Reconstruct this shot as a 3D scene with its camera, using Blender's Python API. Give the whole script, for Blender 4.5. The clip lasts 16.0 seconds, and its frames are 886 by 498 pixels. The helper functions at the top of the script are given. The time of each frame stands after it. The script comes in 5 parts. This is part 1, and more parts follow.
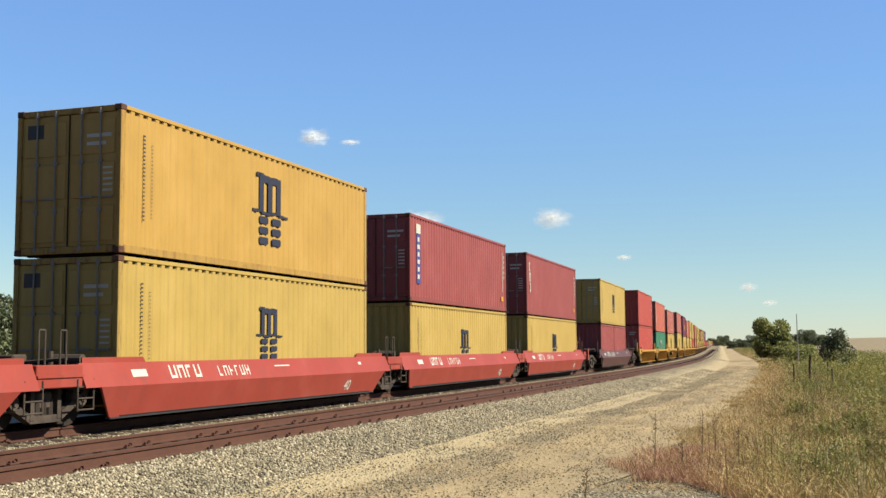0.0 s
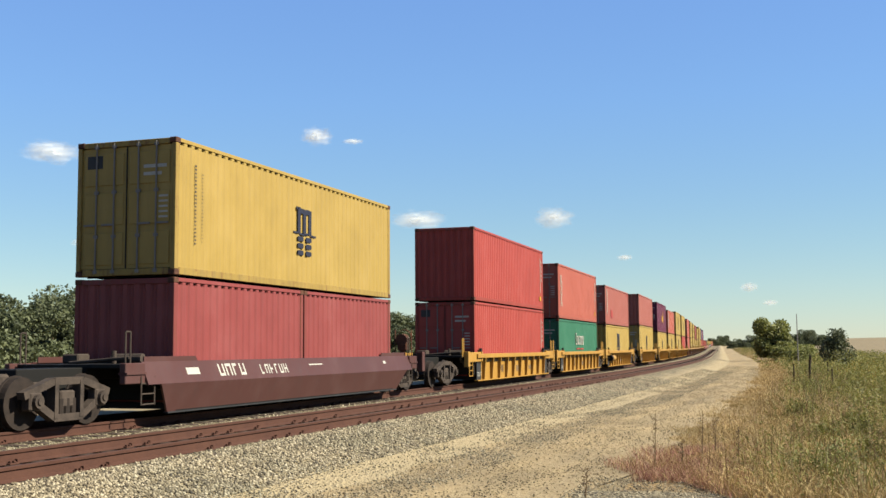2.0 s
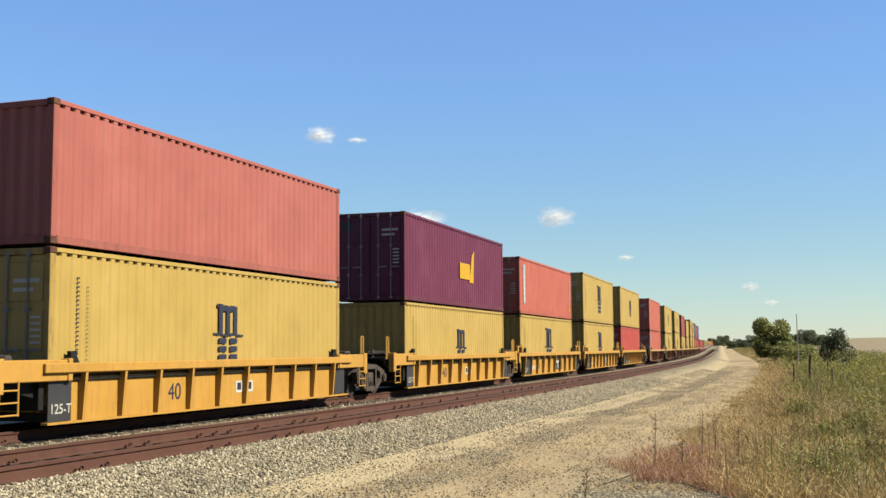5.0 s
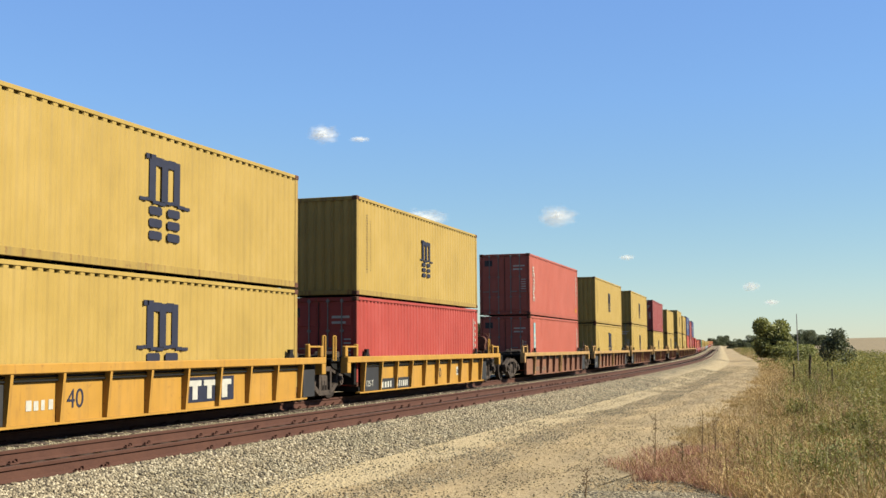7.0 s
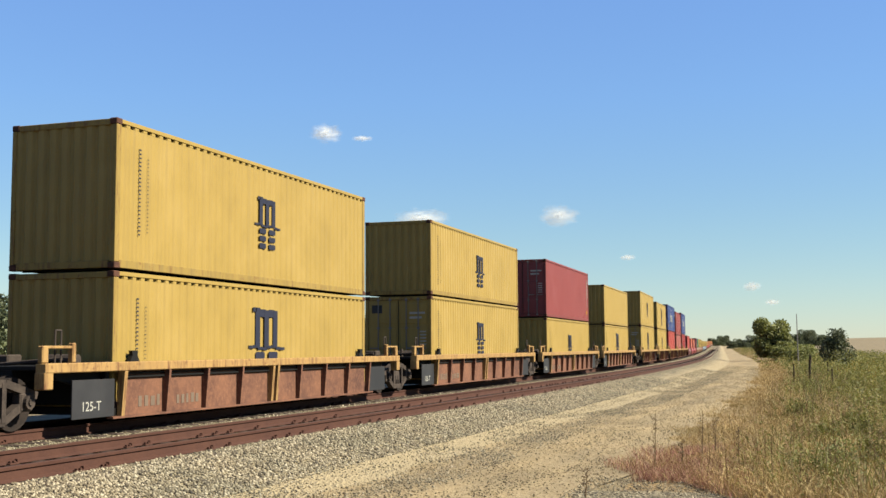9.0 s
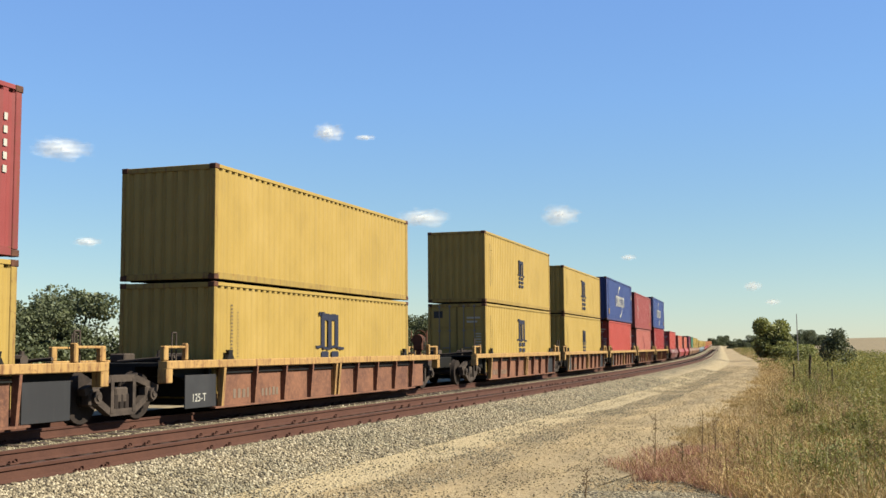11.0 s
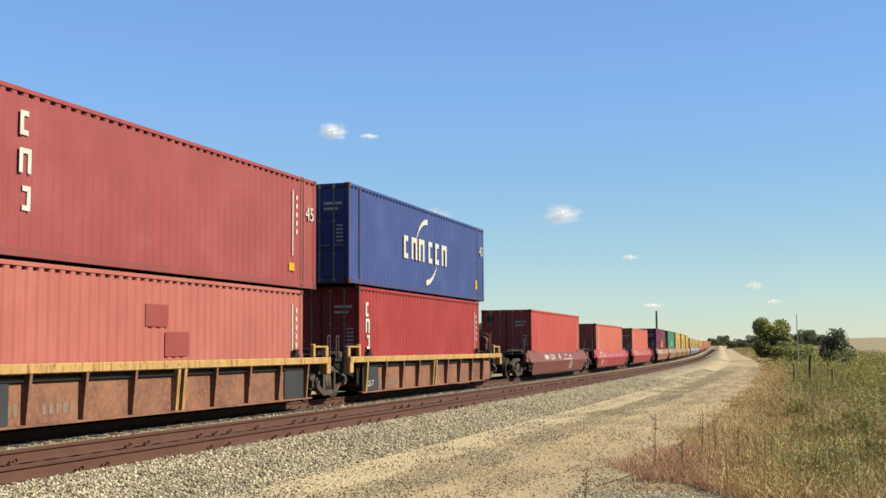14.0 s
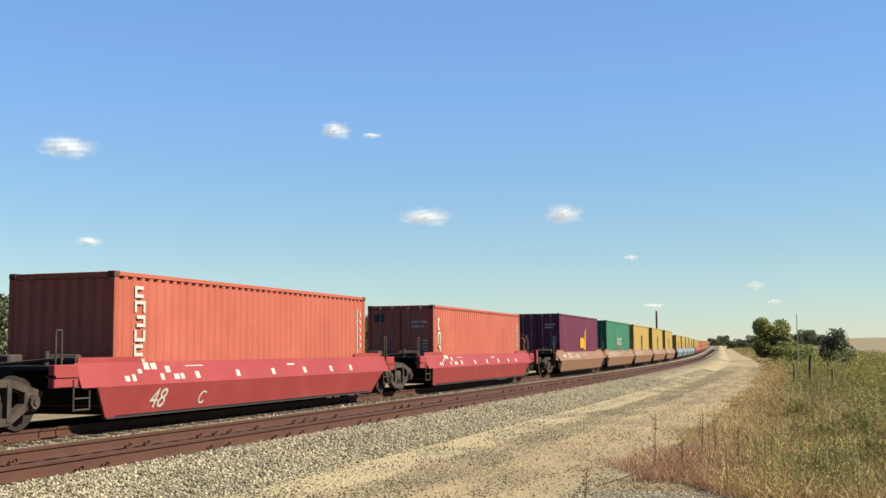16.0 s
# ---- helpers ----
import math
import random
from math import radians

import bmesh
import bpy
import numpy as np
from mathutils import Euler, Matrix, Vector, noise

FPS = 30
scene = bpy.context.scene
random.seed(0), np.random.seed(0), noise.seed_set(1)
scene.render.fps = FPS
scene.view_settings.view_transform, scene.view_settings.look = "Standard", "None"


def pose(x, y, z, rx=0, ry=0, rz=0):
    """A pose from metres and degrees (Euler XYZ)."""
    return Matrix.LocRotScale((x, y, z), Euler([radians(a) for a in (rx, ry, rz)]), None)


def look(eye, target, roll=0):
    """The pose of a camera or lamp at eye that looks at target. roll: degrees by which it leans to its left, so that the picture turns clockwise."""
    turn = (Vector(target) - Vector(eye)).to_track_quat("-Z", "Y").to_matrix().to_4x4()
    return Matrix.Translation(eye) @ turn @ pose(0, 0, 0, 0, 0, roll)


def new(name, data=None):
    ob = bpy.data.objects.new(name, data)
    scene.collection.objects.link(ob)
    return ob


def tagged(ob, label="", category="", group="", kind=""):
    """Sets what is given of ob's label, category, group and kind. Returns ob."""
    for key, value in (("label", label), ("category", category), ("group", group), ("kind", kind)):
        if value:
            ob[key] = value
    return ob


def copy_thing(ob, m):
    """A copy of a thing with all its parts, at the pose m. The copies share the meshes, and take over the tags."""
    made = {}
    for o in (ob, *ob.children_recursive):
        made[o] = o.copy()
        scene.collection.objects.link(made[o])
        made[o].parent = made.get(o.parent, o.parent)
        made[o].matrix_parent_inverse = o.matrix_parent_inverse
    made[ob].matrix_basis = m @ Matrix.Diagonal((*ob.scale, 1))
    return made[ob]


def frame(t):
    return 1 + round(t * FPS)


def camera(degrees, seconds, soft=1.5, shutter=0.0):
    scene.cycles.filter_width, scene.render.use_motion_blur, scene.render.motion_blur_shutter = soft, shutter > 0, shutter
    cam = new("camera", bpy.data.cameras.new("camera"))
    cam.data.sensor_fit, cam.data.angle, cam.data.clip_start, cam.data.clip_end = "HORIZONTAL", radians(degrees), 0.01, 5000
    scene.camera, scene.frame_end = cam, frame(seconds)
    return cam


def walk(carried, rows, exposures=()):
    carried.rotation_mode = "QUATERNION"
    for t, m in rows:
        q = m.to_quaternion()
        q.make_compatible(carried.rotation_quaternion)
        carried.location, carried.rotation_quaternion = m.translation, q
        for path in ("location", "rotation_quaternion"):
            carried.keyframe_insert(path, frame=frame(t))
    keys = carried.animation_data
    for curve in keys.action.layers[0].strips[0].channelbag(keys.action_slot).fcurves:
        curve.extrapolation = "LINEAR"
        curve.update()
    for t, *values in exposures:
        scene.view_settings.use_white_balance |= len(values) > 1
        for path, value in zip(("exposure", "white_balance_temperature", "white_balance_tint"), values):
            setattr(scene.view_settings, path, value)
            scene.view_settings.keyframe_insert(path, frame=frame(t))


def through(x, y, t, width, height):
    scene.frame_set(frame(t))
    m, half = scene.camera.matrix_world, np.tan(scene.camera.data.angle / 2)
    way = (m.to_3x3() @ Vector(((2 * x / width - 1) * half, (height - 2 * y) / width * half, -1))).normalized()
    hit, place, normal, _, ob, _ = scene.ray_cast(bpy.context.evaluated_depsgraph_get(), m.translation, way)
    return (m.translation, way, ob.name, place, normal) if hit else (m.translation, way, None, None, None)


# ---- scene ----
EYE = Vector((14.015, 0.0, 1.349))
cam = camera(43.70, 16.0, soft=1.5)
VIEW = look(EYE, EYE + Vector((-0.33666, 0.93732, 0.09000)) * 50, roll=-0.412)
walk(cam, [(0.0, VIEW), (16.0, VIEW)], exposures=[(0.0, 1.505), (16.0, 1.505)])

# ---- sky and sun ----
SUN_WAY = Vector((0.76, 0.09, 0.62)).normalized()
world = bpy.data.worlds.new("sky")
scene.world = world
world.use_nodes = True
wn = world.node_tree
wn.nodes.clear()
sky = wn.nodes.new("ShaderNodeTexSky")
sky.sky_type = "NISHITA"
sky.sun_disc = False
sky.sun_elevation = math.asin(SUN_WAY.z)
sky.sun_rotation = math.atan2(SUN_WAY.x, SUN_WAY.y)
sky.altitude = 200
sky.air_density = 0.95
sky.dust_density = 0.1
sky.ozone_density = 3.0
back = wn.nodes.new("ShaderNodeBackground")
back.inputs["Strength"].default_value = 0.0630
wout = wn.nodes.new("ShaderNodeOutputWorld")
hue = wn.nodes.new("ShaderNodeHueSaturation")
hue.inputs["Saturation"].default_value = 1.12
wn.links.new(sky.outputs[0], hue.inputs["Color"])
even = wn.nodes.new("ShaderNodeMix")
even.data_type = "RGBA"
even.inputs[0].default_value = 0.5
even.inputs[7].default_value = (1.72, 3.22, 5.25, 1.0)
wn.links.new(hue.outputs[0], even.inputs[6])
# pale towards the horizon, deeper blue towards the zenith
way = wn.nodes.new("ShaderNodeTexCoord")
height_of = wn.nodes.new("ShaderNodeSeparateXYZ")
wn.links.new(way.outputs["Generated"], height_of.inputs[0])
depth = wn.nodes.new("ShaderNodeValToRGB")
while len(depth.color_ramp.elements) < 5:
    depth.color_ramp.elements.new(0.5)
for stop, (at_z, tint) in zip(depth.color_ramp.elements, ((0.0, (0.93, 0.85, 0.65)), (0.10, (0.90, 0.865, 0.76)), (0.22, (0.84, 0.86, 0.93)), (0.38, (0.77, 0.79, 0.99)), (0.85, (0.30, 0.34, 0.46)))):
    stop.position = at_z
    stop.color = (*tint, 1.0)
wn.links.new(height_of.outputs["Z"], depth.inputs[0])
deepen = wn.nodes.new("ShaderNodeMix")
deepen.data_type = "RGBA"
deepen.blend_type = "MULTIPLY"
deepen.inputs[0].default_value = 1.0
wn.links.new(even.outputs[2], deepen.inputs[6])
wn.links.new(depth.outputs[0], deepen.inputs[7])
wn.links.new(deepen.outputs[2], back.inputs["Color"])
wn.links.new(back.outputs[0], wout.inputs[0])
sun_data = bpy.data.lights.new("sun", "SUN")
sun_data.energy = 5.0
sun_data.angle = radians(0.53)
sun_data.color = (1.0, 0.93, 0.75)
sun = new("sun", sun_data)
sun.matrix_world = look((60, 40, 80), Vector((60, 40, 80)) - SUN_WAY)


# ---- materials ----
ALBEDO = 0.39


def toned(color):
    """A surface colour scaled below its real reflectance, so that shaded faces come out darker."""
    return tuple(v * ALBEDO for v in color)


def nodes_of(name):
    m = bpy.data.materials.new(name)
    m.use_nodes = True
    nt = m.node_tree
    bsdf = nt.nodes["Principled BSDF"]
    return m, nt, bsdf


def noise_node(nt, scale, detail=4.0, rough=0.6, stretch=None, coords="Object"):
    tc = nt.nodes.new("ShaderNodeTexCoord")
    n = nt.nodes.new("ShaderNodeTexNoise")
    n.inputs["Scale"].default_value = scale
    n.inputs["Detail"].default_value = detail
    n.inputs["Roughness"].default_value = rough
    src = tc.outputs[coords]
    if stretch:
        mp = nt.nodes.new("ShaderNodeMapping")
        mp.inputs["Scale"].default_value = stretch
        nt.links.new(src, mp.inputs[0])
        src = mp.outputs[0]
    nt.links.new(src, n.inputs["Vector"])
    return n.outputs["Fac"]


def ramp(nt, fac, stops):
    r = nt.nodes.new("ShaderNodeValToRGB")
    el = r.color_ramp.elements
    while len(el) < len(stops):
        el.new(0.5)
    for e, (p, c) in zip(el, stops):
        e.position = p
        e.color = (*c, 1.0) if len(c) == 3 else c
    nt.links.new(fac, r.inputs[0])
    return r.outputs[0]


def mix(nt, fac, a, b, mode="MIX"):
    m = nt.nodes.new("ShaderNodeMix")
    m.data_type = "RGBA"
    m.blend_type = mode
    for sock, val in ((m.inputs[0], fac), (m.inputs[6], a), (m.inputs[7], b)):
        if isinstance(val, (int, float)):
            sock.default_value = val
        elif isinstance(val, tuple):
            sock.default_value = (*val, 1.0)
        else:
            nt.links.new(val, sock)
    return m.outputs[2]


def bump(nt, bsdf, height, strength, distance):
    b = nt.nodes.new("ShaderNodeBump")
    b.inputs["Strength"].default_value = strength
    b.inputs["Distance"].default_value = distance
    nt.links.new(height, b.inputs["Height"])
    nt.links.new(b.outputs[0], bsdf.inputs["Normal"])


PAINTS = {}


def paint(name, color, grime=0.35, rough=0.5, rust=0.25):
    """Weathered steel paint: blotchy fading, rain streaks, rust specks."""
    if name in PAINTS:
        return PAINTS[name]
    color = toned(color)
    m, nt, bsdf = nodes_of(name)
    fade = noise_node(nt, 0.7, 5)
    dark = tuple(c * 0.90 for c in color)
    lite = tuple(min(1.0, c * 1.06 + 0.008) for c in color)
    base = ramp(nt, fade, [(0.3, dark), (0.5, color), (0.72, lite)])
    streak = noise_node(nt, 1.0, 6, 0.65, (6.0, 6.0, 0.45))
    sfac = ramp(nt, streak, [(0.5, (0, 0, 0)), (0.78, (grime, grime, grime))])
    base = mix(nt, sfac, base, tuple(c * 0.45 + 0.02 for c in color))
    runs = noise_node(nt, 1.0, 7, 0.75, (9.0, 9.0, 0.9))
    runfac = ramp(nt, runs, [(0.66 - 0.18 * rust, (0, 0, 0)), (0.80 - 0.18 * rust, (rust, rust, rust))])
    base = mix(nt, runfac, base, toned((0.22, 0.095, 0.05)))
    specks = noise_node(nt, 9.0, 5, 0.7)
    rfac = ramp(nt, specks, [(0.66 - 0.10 * rust, (0, 0, 0)), (0.75 - 0.10 * rust, (rust, rust, rust))])
    base = mix(nt, rfac, base, toned((0.22, 0.095, 0.05)))
    nt.links.new(base, bsdf.inputs["Base Color"])
    bsdf.inputs["Roughness"].default_value = rough
    bsdf.inputs["Specular IOR Level"].default_value = 0.15
    bump(nt, bsdf, noise_node(nt, 2.2, 3), 0.16, 0.02)
    PAINTS[name] = m
    return m


def rusty(name, color, dark, scale=3.0, rough=0.85, metal=0.0):
    color, dark = toned(color), toned(dark)
    m, nt, bsdf = nodes_of(name)
    big = noise_node(nt, scale, 6, 0.65)
    small = noise_node(nt, scale * 14, 4, 0.7)
    base = ramp(nt, big, [(0.3, dark), (0.7, color)])
    base = mix(nt, ramp(nt, small, [(0.45, (0, 0, 0)), (0.75, (0.5, 0.5, 0.5))]), base, tuple(c * 1.5 for c in color))
    nt.links.new(base, bsdf.inputs["Base Color"])
    bsdf.inputs["Roughness"].default_value = rough
    bsdf.inputs["Metallic"].default_value = metal
    bsdf.inputs["Specular IOR Level"].default_value = 0.2
    bump(nt, bsdf, small, 0.3, 0.01)
    return m


def stony(name, stops, scale, bump_size, fine, ruts=None, sand=None):
    """Loose gravel or earth: stones by cells, broad tint by noise."""
    m, nt, bsdf = nodes_of(name)
    tc = nt.nodes.new("ShaderNodeTexCoord")
    v = nt.nodes.new("ShaderNodeTexVoronoi")
    v.inputs["Scale"].default_value = scale
    nt.links.new(tc.outputs["Object"], v.inputs["Vector"])
    cell = nt.nodes.new("ShaderNodeSeparateColor")
    nt.links.new(v.outputs["Color"], cell.inputs[0])
    base = ramp(nt, cell.outputs[0], [(p, toned(q)) for p, q in stops])
    broad = ramp(nt, noise_node(nt, 0.35, 5), [(0.3, (0.72, 0.70, 0.66)), (0.7, (1.1, 1.08, 1.02))])
    base = mix(nt, 1.0, base, broad, "MULTIPLY")
    if ruts:
        worn = ramp(nt, noise_node(nt, 1.0, 4, 0.6, ruts), [(0.36, (0.80, 0.80, 0.82)), (0.62, (1.08, 1.06, 1.02))])
        base = mix(nt, 1.0, base, worn, "MULTIPLY")
    grit = ramp(nt, noise_node(nt, fine, 5, 0.7), [(0.3, (0.7, 0.7, 0.7)), (0.7, (1.15, 1.15, 1.15))])
    base = mix(nt, 1.0, base, grit, "MULTIPLY")
    if sand:
        # pale dust worked into the stones away from the rails
        at = nt.nodes.new("ShaderNodeAttribute")
        at.attribute_name = "across"
        wav = nt.nodes.new("ShaderNodeMath")
        wav.operation = "MULTIPLY_ADD"
        wav.inputs[1].default_value = 2.6
        nt.links.new(noise_node(nt, 1.0, 6, 0.7, (1.2, 0.35, 1.0)), wav.inputs[0])
        nt.links.new(at.outputs["Fac"], wav.inputs[2])
        gone = nt.nodes.new("ShaderNodeMapRange")
        gone.inputs["From Min"].default_value = 6.9
        gone.inputs["From Max"].default_value = 7.9
        nt.links.new(wav.outputs[0], gone.inputs["Value"])
        dust = ramp(nt, noise_node(nt, 30.0, 5, 0.7), [(0.3, toned(tuple(q * 0.78 for q in sand))), (0.7, toned(sand))])
        base = mix(nt, gone.outputs[0], base, dust)
    nt.links.new(base, bsdf.inputs["Base Color"])
    bsdf.inputs["Roughness"].default_value = 0.95
    bump(nt, bsdf, v.outputs["Distance"], 0.8, bump_size)
    return m


def leafy(name, stops, rough=0.7, through=0.25):
    m, nt, bsdf = nodes_of(name)
    geo = nt.nodes.new("ShaderNodeNewGeometry")
    base = ramp(nt, geo.outputs["Random Per Island"], [(p, toned(q)) for p, q in stops])
    patch = ramp(nt, noise_node(nt, 0.45, 4), [(0.3, (0.7, 0.72, 0.7)), (0.7, (1.2, 1.15, 1.1))])
    base = mix(nt, 1.0, base, patch, "MULTIPLY")
    nt.links.new(base, bsdf.inputs["Base Color"])
    bsdf.inputs["Roughness"].default_value = rough
    tr = nt.nodes.new("ShaderNodeBsdfTranslucent")
    nt.links.new(base, tr.inputs[0])
    ms = nt.nodes.new("ShaderNodeMixShader")
    ms.inputs[0].default_value = through
    nt.links.new(bsdf.outputs[0], ms.inputs[1])
    nt.links.new(tr.outputs[0], ms.inputs[2])
    nt.links.new(ms.outputs[0], nt.nodes["Material Output"].inputs[0])
    return m


def plain(name, color, rough=0.6, metal=0.0):
    color = toned(color)
    m, nt, bsdf = nodes_of(name)
    base = ramp(nt, noise_node(nt, 6.0, 4), [(0.3, tuple(c * 0.8 for c in color)), (0.7, color)])
    nt.links.new(base, bsdf.inputs["Base Color"])
    bsdf.inputs["Roughness"].default_value = rough
    bsdf.inputs["Metallic"].default_value = metal
    bsdf.inputs["Specular IOR Level"].default_value = 0.2
    return m


COLORS = {
    "amber": (0.58, 0.35, 0.085), "yellow": (0.56, 0.385, 0.105), "maroon": (0.37, 0.085, 0.082), "red": (0.52, 0.085, 0.068), "rose": (0.50, 0.155, 0.125),
    "crimson": (0.38, 0.045, 0.045), "salmon": (0.58, 0.150, 0.105), "orange": (0.60, 0.155, 0.10), "green": (0.055, 0.235, 0.14),
    "purple": (0.17, 0.030, 0.075), "blue": (0.055, 0.088, 0.27),
}
BOX_PAINT = {k: paint("container_paint_" + k, c, 0.30, 0.45) for k, c in COLORS.items()}
WORN_PAINT = {k: paint("worn_edge_paint_" + k, tuple(v * 0.86 for v in c), 0.8, 0.6, 0.8) for k, c in COLORS.items()}
CAR_PAINT = {
    "red": paint("car_paint_red", (0.42, 0.070, 0.05), 0.55, 0.5, 0.45), "brown": paint("car_paint_brown", (0.13, 0.055, 0.05), 0.4),
    "yellow": paint("car_paint_yellow", (0.62, 0.335, 0.065), 0.55, 0.5, 0.5), "rust": rusty("car_paint_rust", (0.36, 0.165, 0.095), (0.10, 0.048, 0.040), 0.8),
    "maroon": paint("car_paint_maroon", (0.42, 0.066, 0.066), 0.35), "oxide": paint("car_paint_oxide", (0.22, 0.075, 0.065), 0.7, 0.6, 0.5), "tan": paint("car_paint_tan", (0.36, 0.19, 0.11), 0.45),
    "grey": paint("car_paint_grey", (0.26, 0.31, 0.36), 0.3),
}
CASTING = rusty("rusty_corner_casting", (0.20, 0.085, 0.050), (0.06, 0.028, 0.020), 6.0)
CHORD_PAINT = paint("chord_paint_worn_yellow", (0.62, 0.38, 0.14), 0.7, 0.6, 0.9)
WHITE = plain("white_lettering", (0.74, 0.72, 0.64))
NAVY = plain("navy_lettering", (0.035, 0.04, 0.075))
PALE_BLUE = plain("pale_blue_lettering", (0.35, 0.62, 0.66))
DEEP_BLUE = plain("deep_blue_lettering", (0.06, 0.10, 0.35))
SIGN_YELLOW = plain("yellow_sticker", (0.75, 0.42, 0.02))
RED_MARK = plain("red_marking", (0.55, 0.06, 0.04))
FADED = plain("faded_car_lettering", (0.30, 0.22, 0.16))
PATCH_RED = paint("repaint_patch_red", (0.50, 0.05, 0.045), 0.2)
PATCH_DARK = paint("repaint_patch_dark", (0.33, 0.075, 0.065), 0.2)
ROD = plain("galvanised_rod", (0.36, 0.33, 0.30), 0.6, 0.0)
SEAL = plain("black_rubber_seal", (0.015, 0.014, 0.013))
DARK = plain("underframe_black", (0.012, 0.011, 0.010), 0.7)
PANEL_GREY = paint("grey_end_panel", (0.055, 0.055, 0.06), 0.4)
TRUCK = rusty("truck_cast_steel", (0.125, 0.094, 0.075), (0.04, 0.030, 0.026), 4.0)
RUST_RED = rusty("rust_red_steel", (0.26, 0.10, 0.06), (0.08, 0.04, 0.03), 5.0)
WHEEL = rusty("wheel_steel", (0.05, 0.034, 0.027), (0.02, 0.015, 0.013), 6.0)
RAIL = rusty("rusty_rail", (0.135, 0.058, 0.038), (0.090, 0.037, 0.026), 2.5)
RAIL_TOP = rusty("worn_rail_head", (0.13, 0.058, 0.040), (0.09, 0.040, 0.028), 2.0, 0.7, 0.0)
TIE = rusty("weathered_tie_wood", (0.12, 0.085, 0.065), (0.05, 0.035, 0.03), 5.0)
BALLAST = stony("ballast_gravel", [(0.0, (0.09, 0.07, 0.04)), (0.35, (0.27, 0.215, 0.12)), (0.7, (0.46, 0.38, 0.23)), (1.0, (0.70, 0.61, 0.42))], 22.0, 0.05, 60.0, None, (0.67, 0.53, 0.30))
ROAD = stony("tan_gravel_road", [(0.0, (0.42, 0.30, 0.145)), (0.5, (0.61, 0.465, 0.25)), (1.0, (0.76, 0.61, 0.36))], 26.0, 0.015, 45.0, (1.4, 0.06, 1.0))
SOIL = stony("dry_field_soil", [(0.0, (0.30, 0.22, 0.10)), (0.5, (0.40, 0.30, 0.15)), (1.0, (0.50, 0.39, 0.21))], 1.5, 0.05, 9.0)
BARK = rusty("tree_bark", (0.13, 0.09, 0.06), (0.05, 0.035, 0.025), 8.0)
POST_WOOD = rusty("fence_post_wood", (0.10, 0.075, 0.05), (0.04, 0.03, 0.02), 10.0)
LEAF_GREEN = leafy("tree_leaves", [(0.0, (0.21, 0.235, 0.060)), (0.5, (0.37, 0.40, 0.11)), (1.0, (0.55, 0.56, 0.19))], 0.7, 0.40)
LEAF_DARK = leafy("dark_tree_leaves", [(0.0, (0.085, 0.11, 0.045)), (0.5, (0.15, 0.185, 0.075)), (1.0, (0.23, 0.27, 0.12))])
STRAW = leafy("dry_straw", [(0.0, (0.42, 0.24, 0.08)), (0.5, (0.74, 0.50, 0.18)), (1.0, (0.95, 0.76, 0.36))])
WEED = leafy("green_weeds", [(0.0, (0.16, 0.17, 0.030)), (0.5, (0.33, 0.34, 0.065)), (1.0, (0.58, 0.545, 0.155))], 0.7, 0.35)
RED_GRASS = leafy("reddish_grass", [(0.0, (0.46, 0.17, 0.12)), (0.6, (0.66, 0.30, 0.21)), (1.0, (0.80, 0.50, 0.32))])
STALK = leafy("brown_stalks", [(0.0, (0.16, 0.09, 0.04)), (1.0, (0.42, 0.27, 0.12))])
BLOOM = leafy("yellow_blooms", [(0.0, (0.45, 0.28, 0.02)), (1.0, (0.62, 0.45, 0.05))])
STONE_LIGHT = leafy("loose_ballast_stone", [(0.0, (0.06, 0.05, 0.035)), (0.3, (0.27, 0.22, 0.14)), (0.7, (0.50, 0.425, 0.285)), (1.0, (0.82, 0.73, 0.54))], 0.9, 0.0)
STONE_TAN = leafy("loose_road_stone", [(0.0, (0.14, 0.105, 0.06)), (0.4, (0.38, 0.295, 0.17)), (1.0, (0.66, 0.54, 0.33))], 0.9, 0.0)


# ---- mesh helpers ----
MESHES = {}
SMALL_MARKS = {"lettering_column", "car_marking", "data_plate", "data_marking", "side_mark", "sign_panel", "underline"}


def mesh_of(key, mat, build):
    """A mesh made once for each key by build(bm)."""
    if key not in MESHES:
        bm = bmesh.new()
        build(bm)
        bmesh.ops.recalc_face_normals(bm, faces=bm.faces)
        me = bpy.data.meshes.new(key if isinstance(key, str) else str(key[0]))
        bm.to_mesh(me)
        bm.free()
        for m in (mat if isinstance(mat, (list, tuple)) else [mat]):
            me.materials.append(m)
        MESHES[key] = me
    return MESHES[key]


def part(name, key, mat, parent, build, label="", at=None):
    ob = new(name, mesh_of(key, mat, build))
    ob.parent = parent
    if at is not None:
        ob.matrix_basis = at
    if label:
        ob["label"] = label
    if name in SMALL_MARKS:
        ob["kind"] = "stuff"
    return ob


def box(bm, x0, x1, y0, y1, z0, z1, bevel=0.0, mi=0):
    g = bmesh.ops.create_cube(bm, size=1.0, matrix=Matrix.LocRotScale(((x0 + x1) / 2, (y0 + y1) / 2, (z0 + z1) / 2), None, (x1 - x0, y1 - y0, z1 - z0)))
    if mi:
        for f in {f for v in g["verts"] for f in v.link_faces}:
            f.material_index = mi
    if bevel:
        edges = list({e for v in g["verts"] for e in v.link_edges})
        bmesh.ops.bevel(bm, geom=edges, offset=bevel, segments=1, affect="EDGES")


def rod(bm, a, b, r, n=8, r2=None):
    a, b = Vector(a), Vector(b)
    d = b - a
    m = Matrix.Translation((a + b) / 2) @ d.to_track_quat("Z", "Y").to_matrix().to_4x4()
    bmesh.ops.create_cone(bm, cap_ends=True, segments=n, radius1=r, radius2=r if r2 is None else r2, depth=d.length, matrix=m)


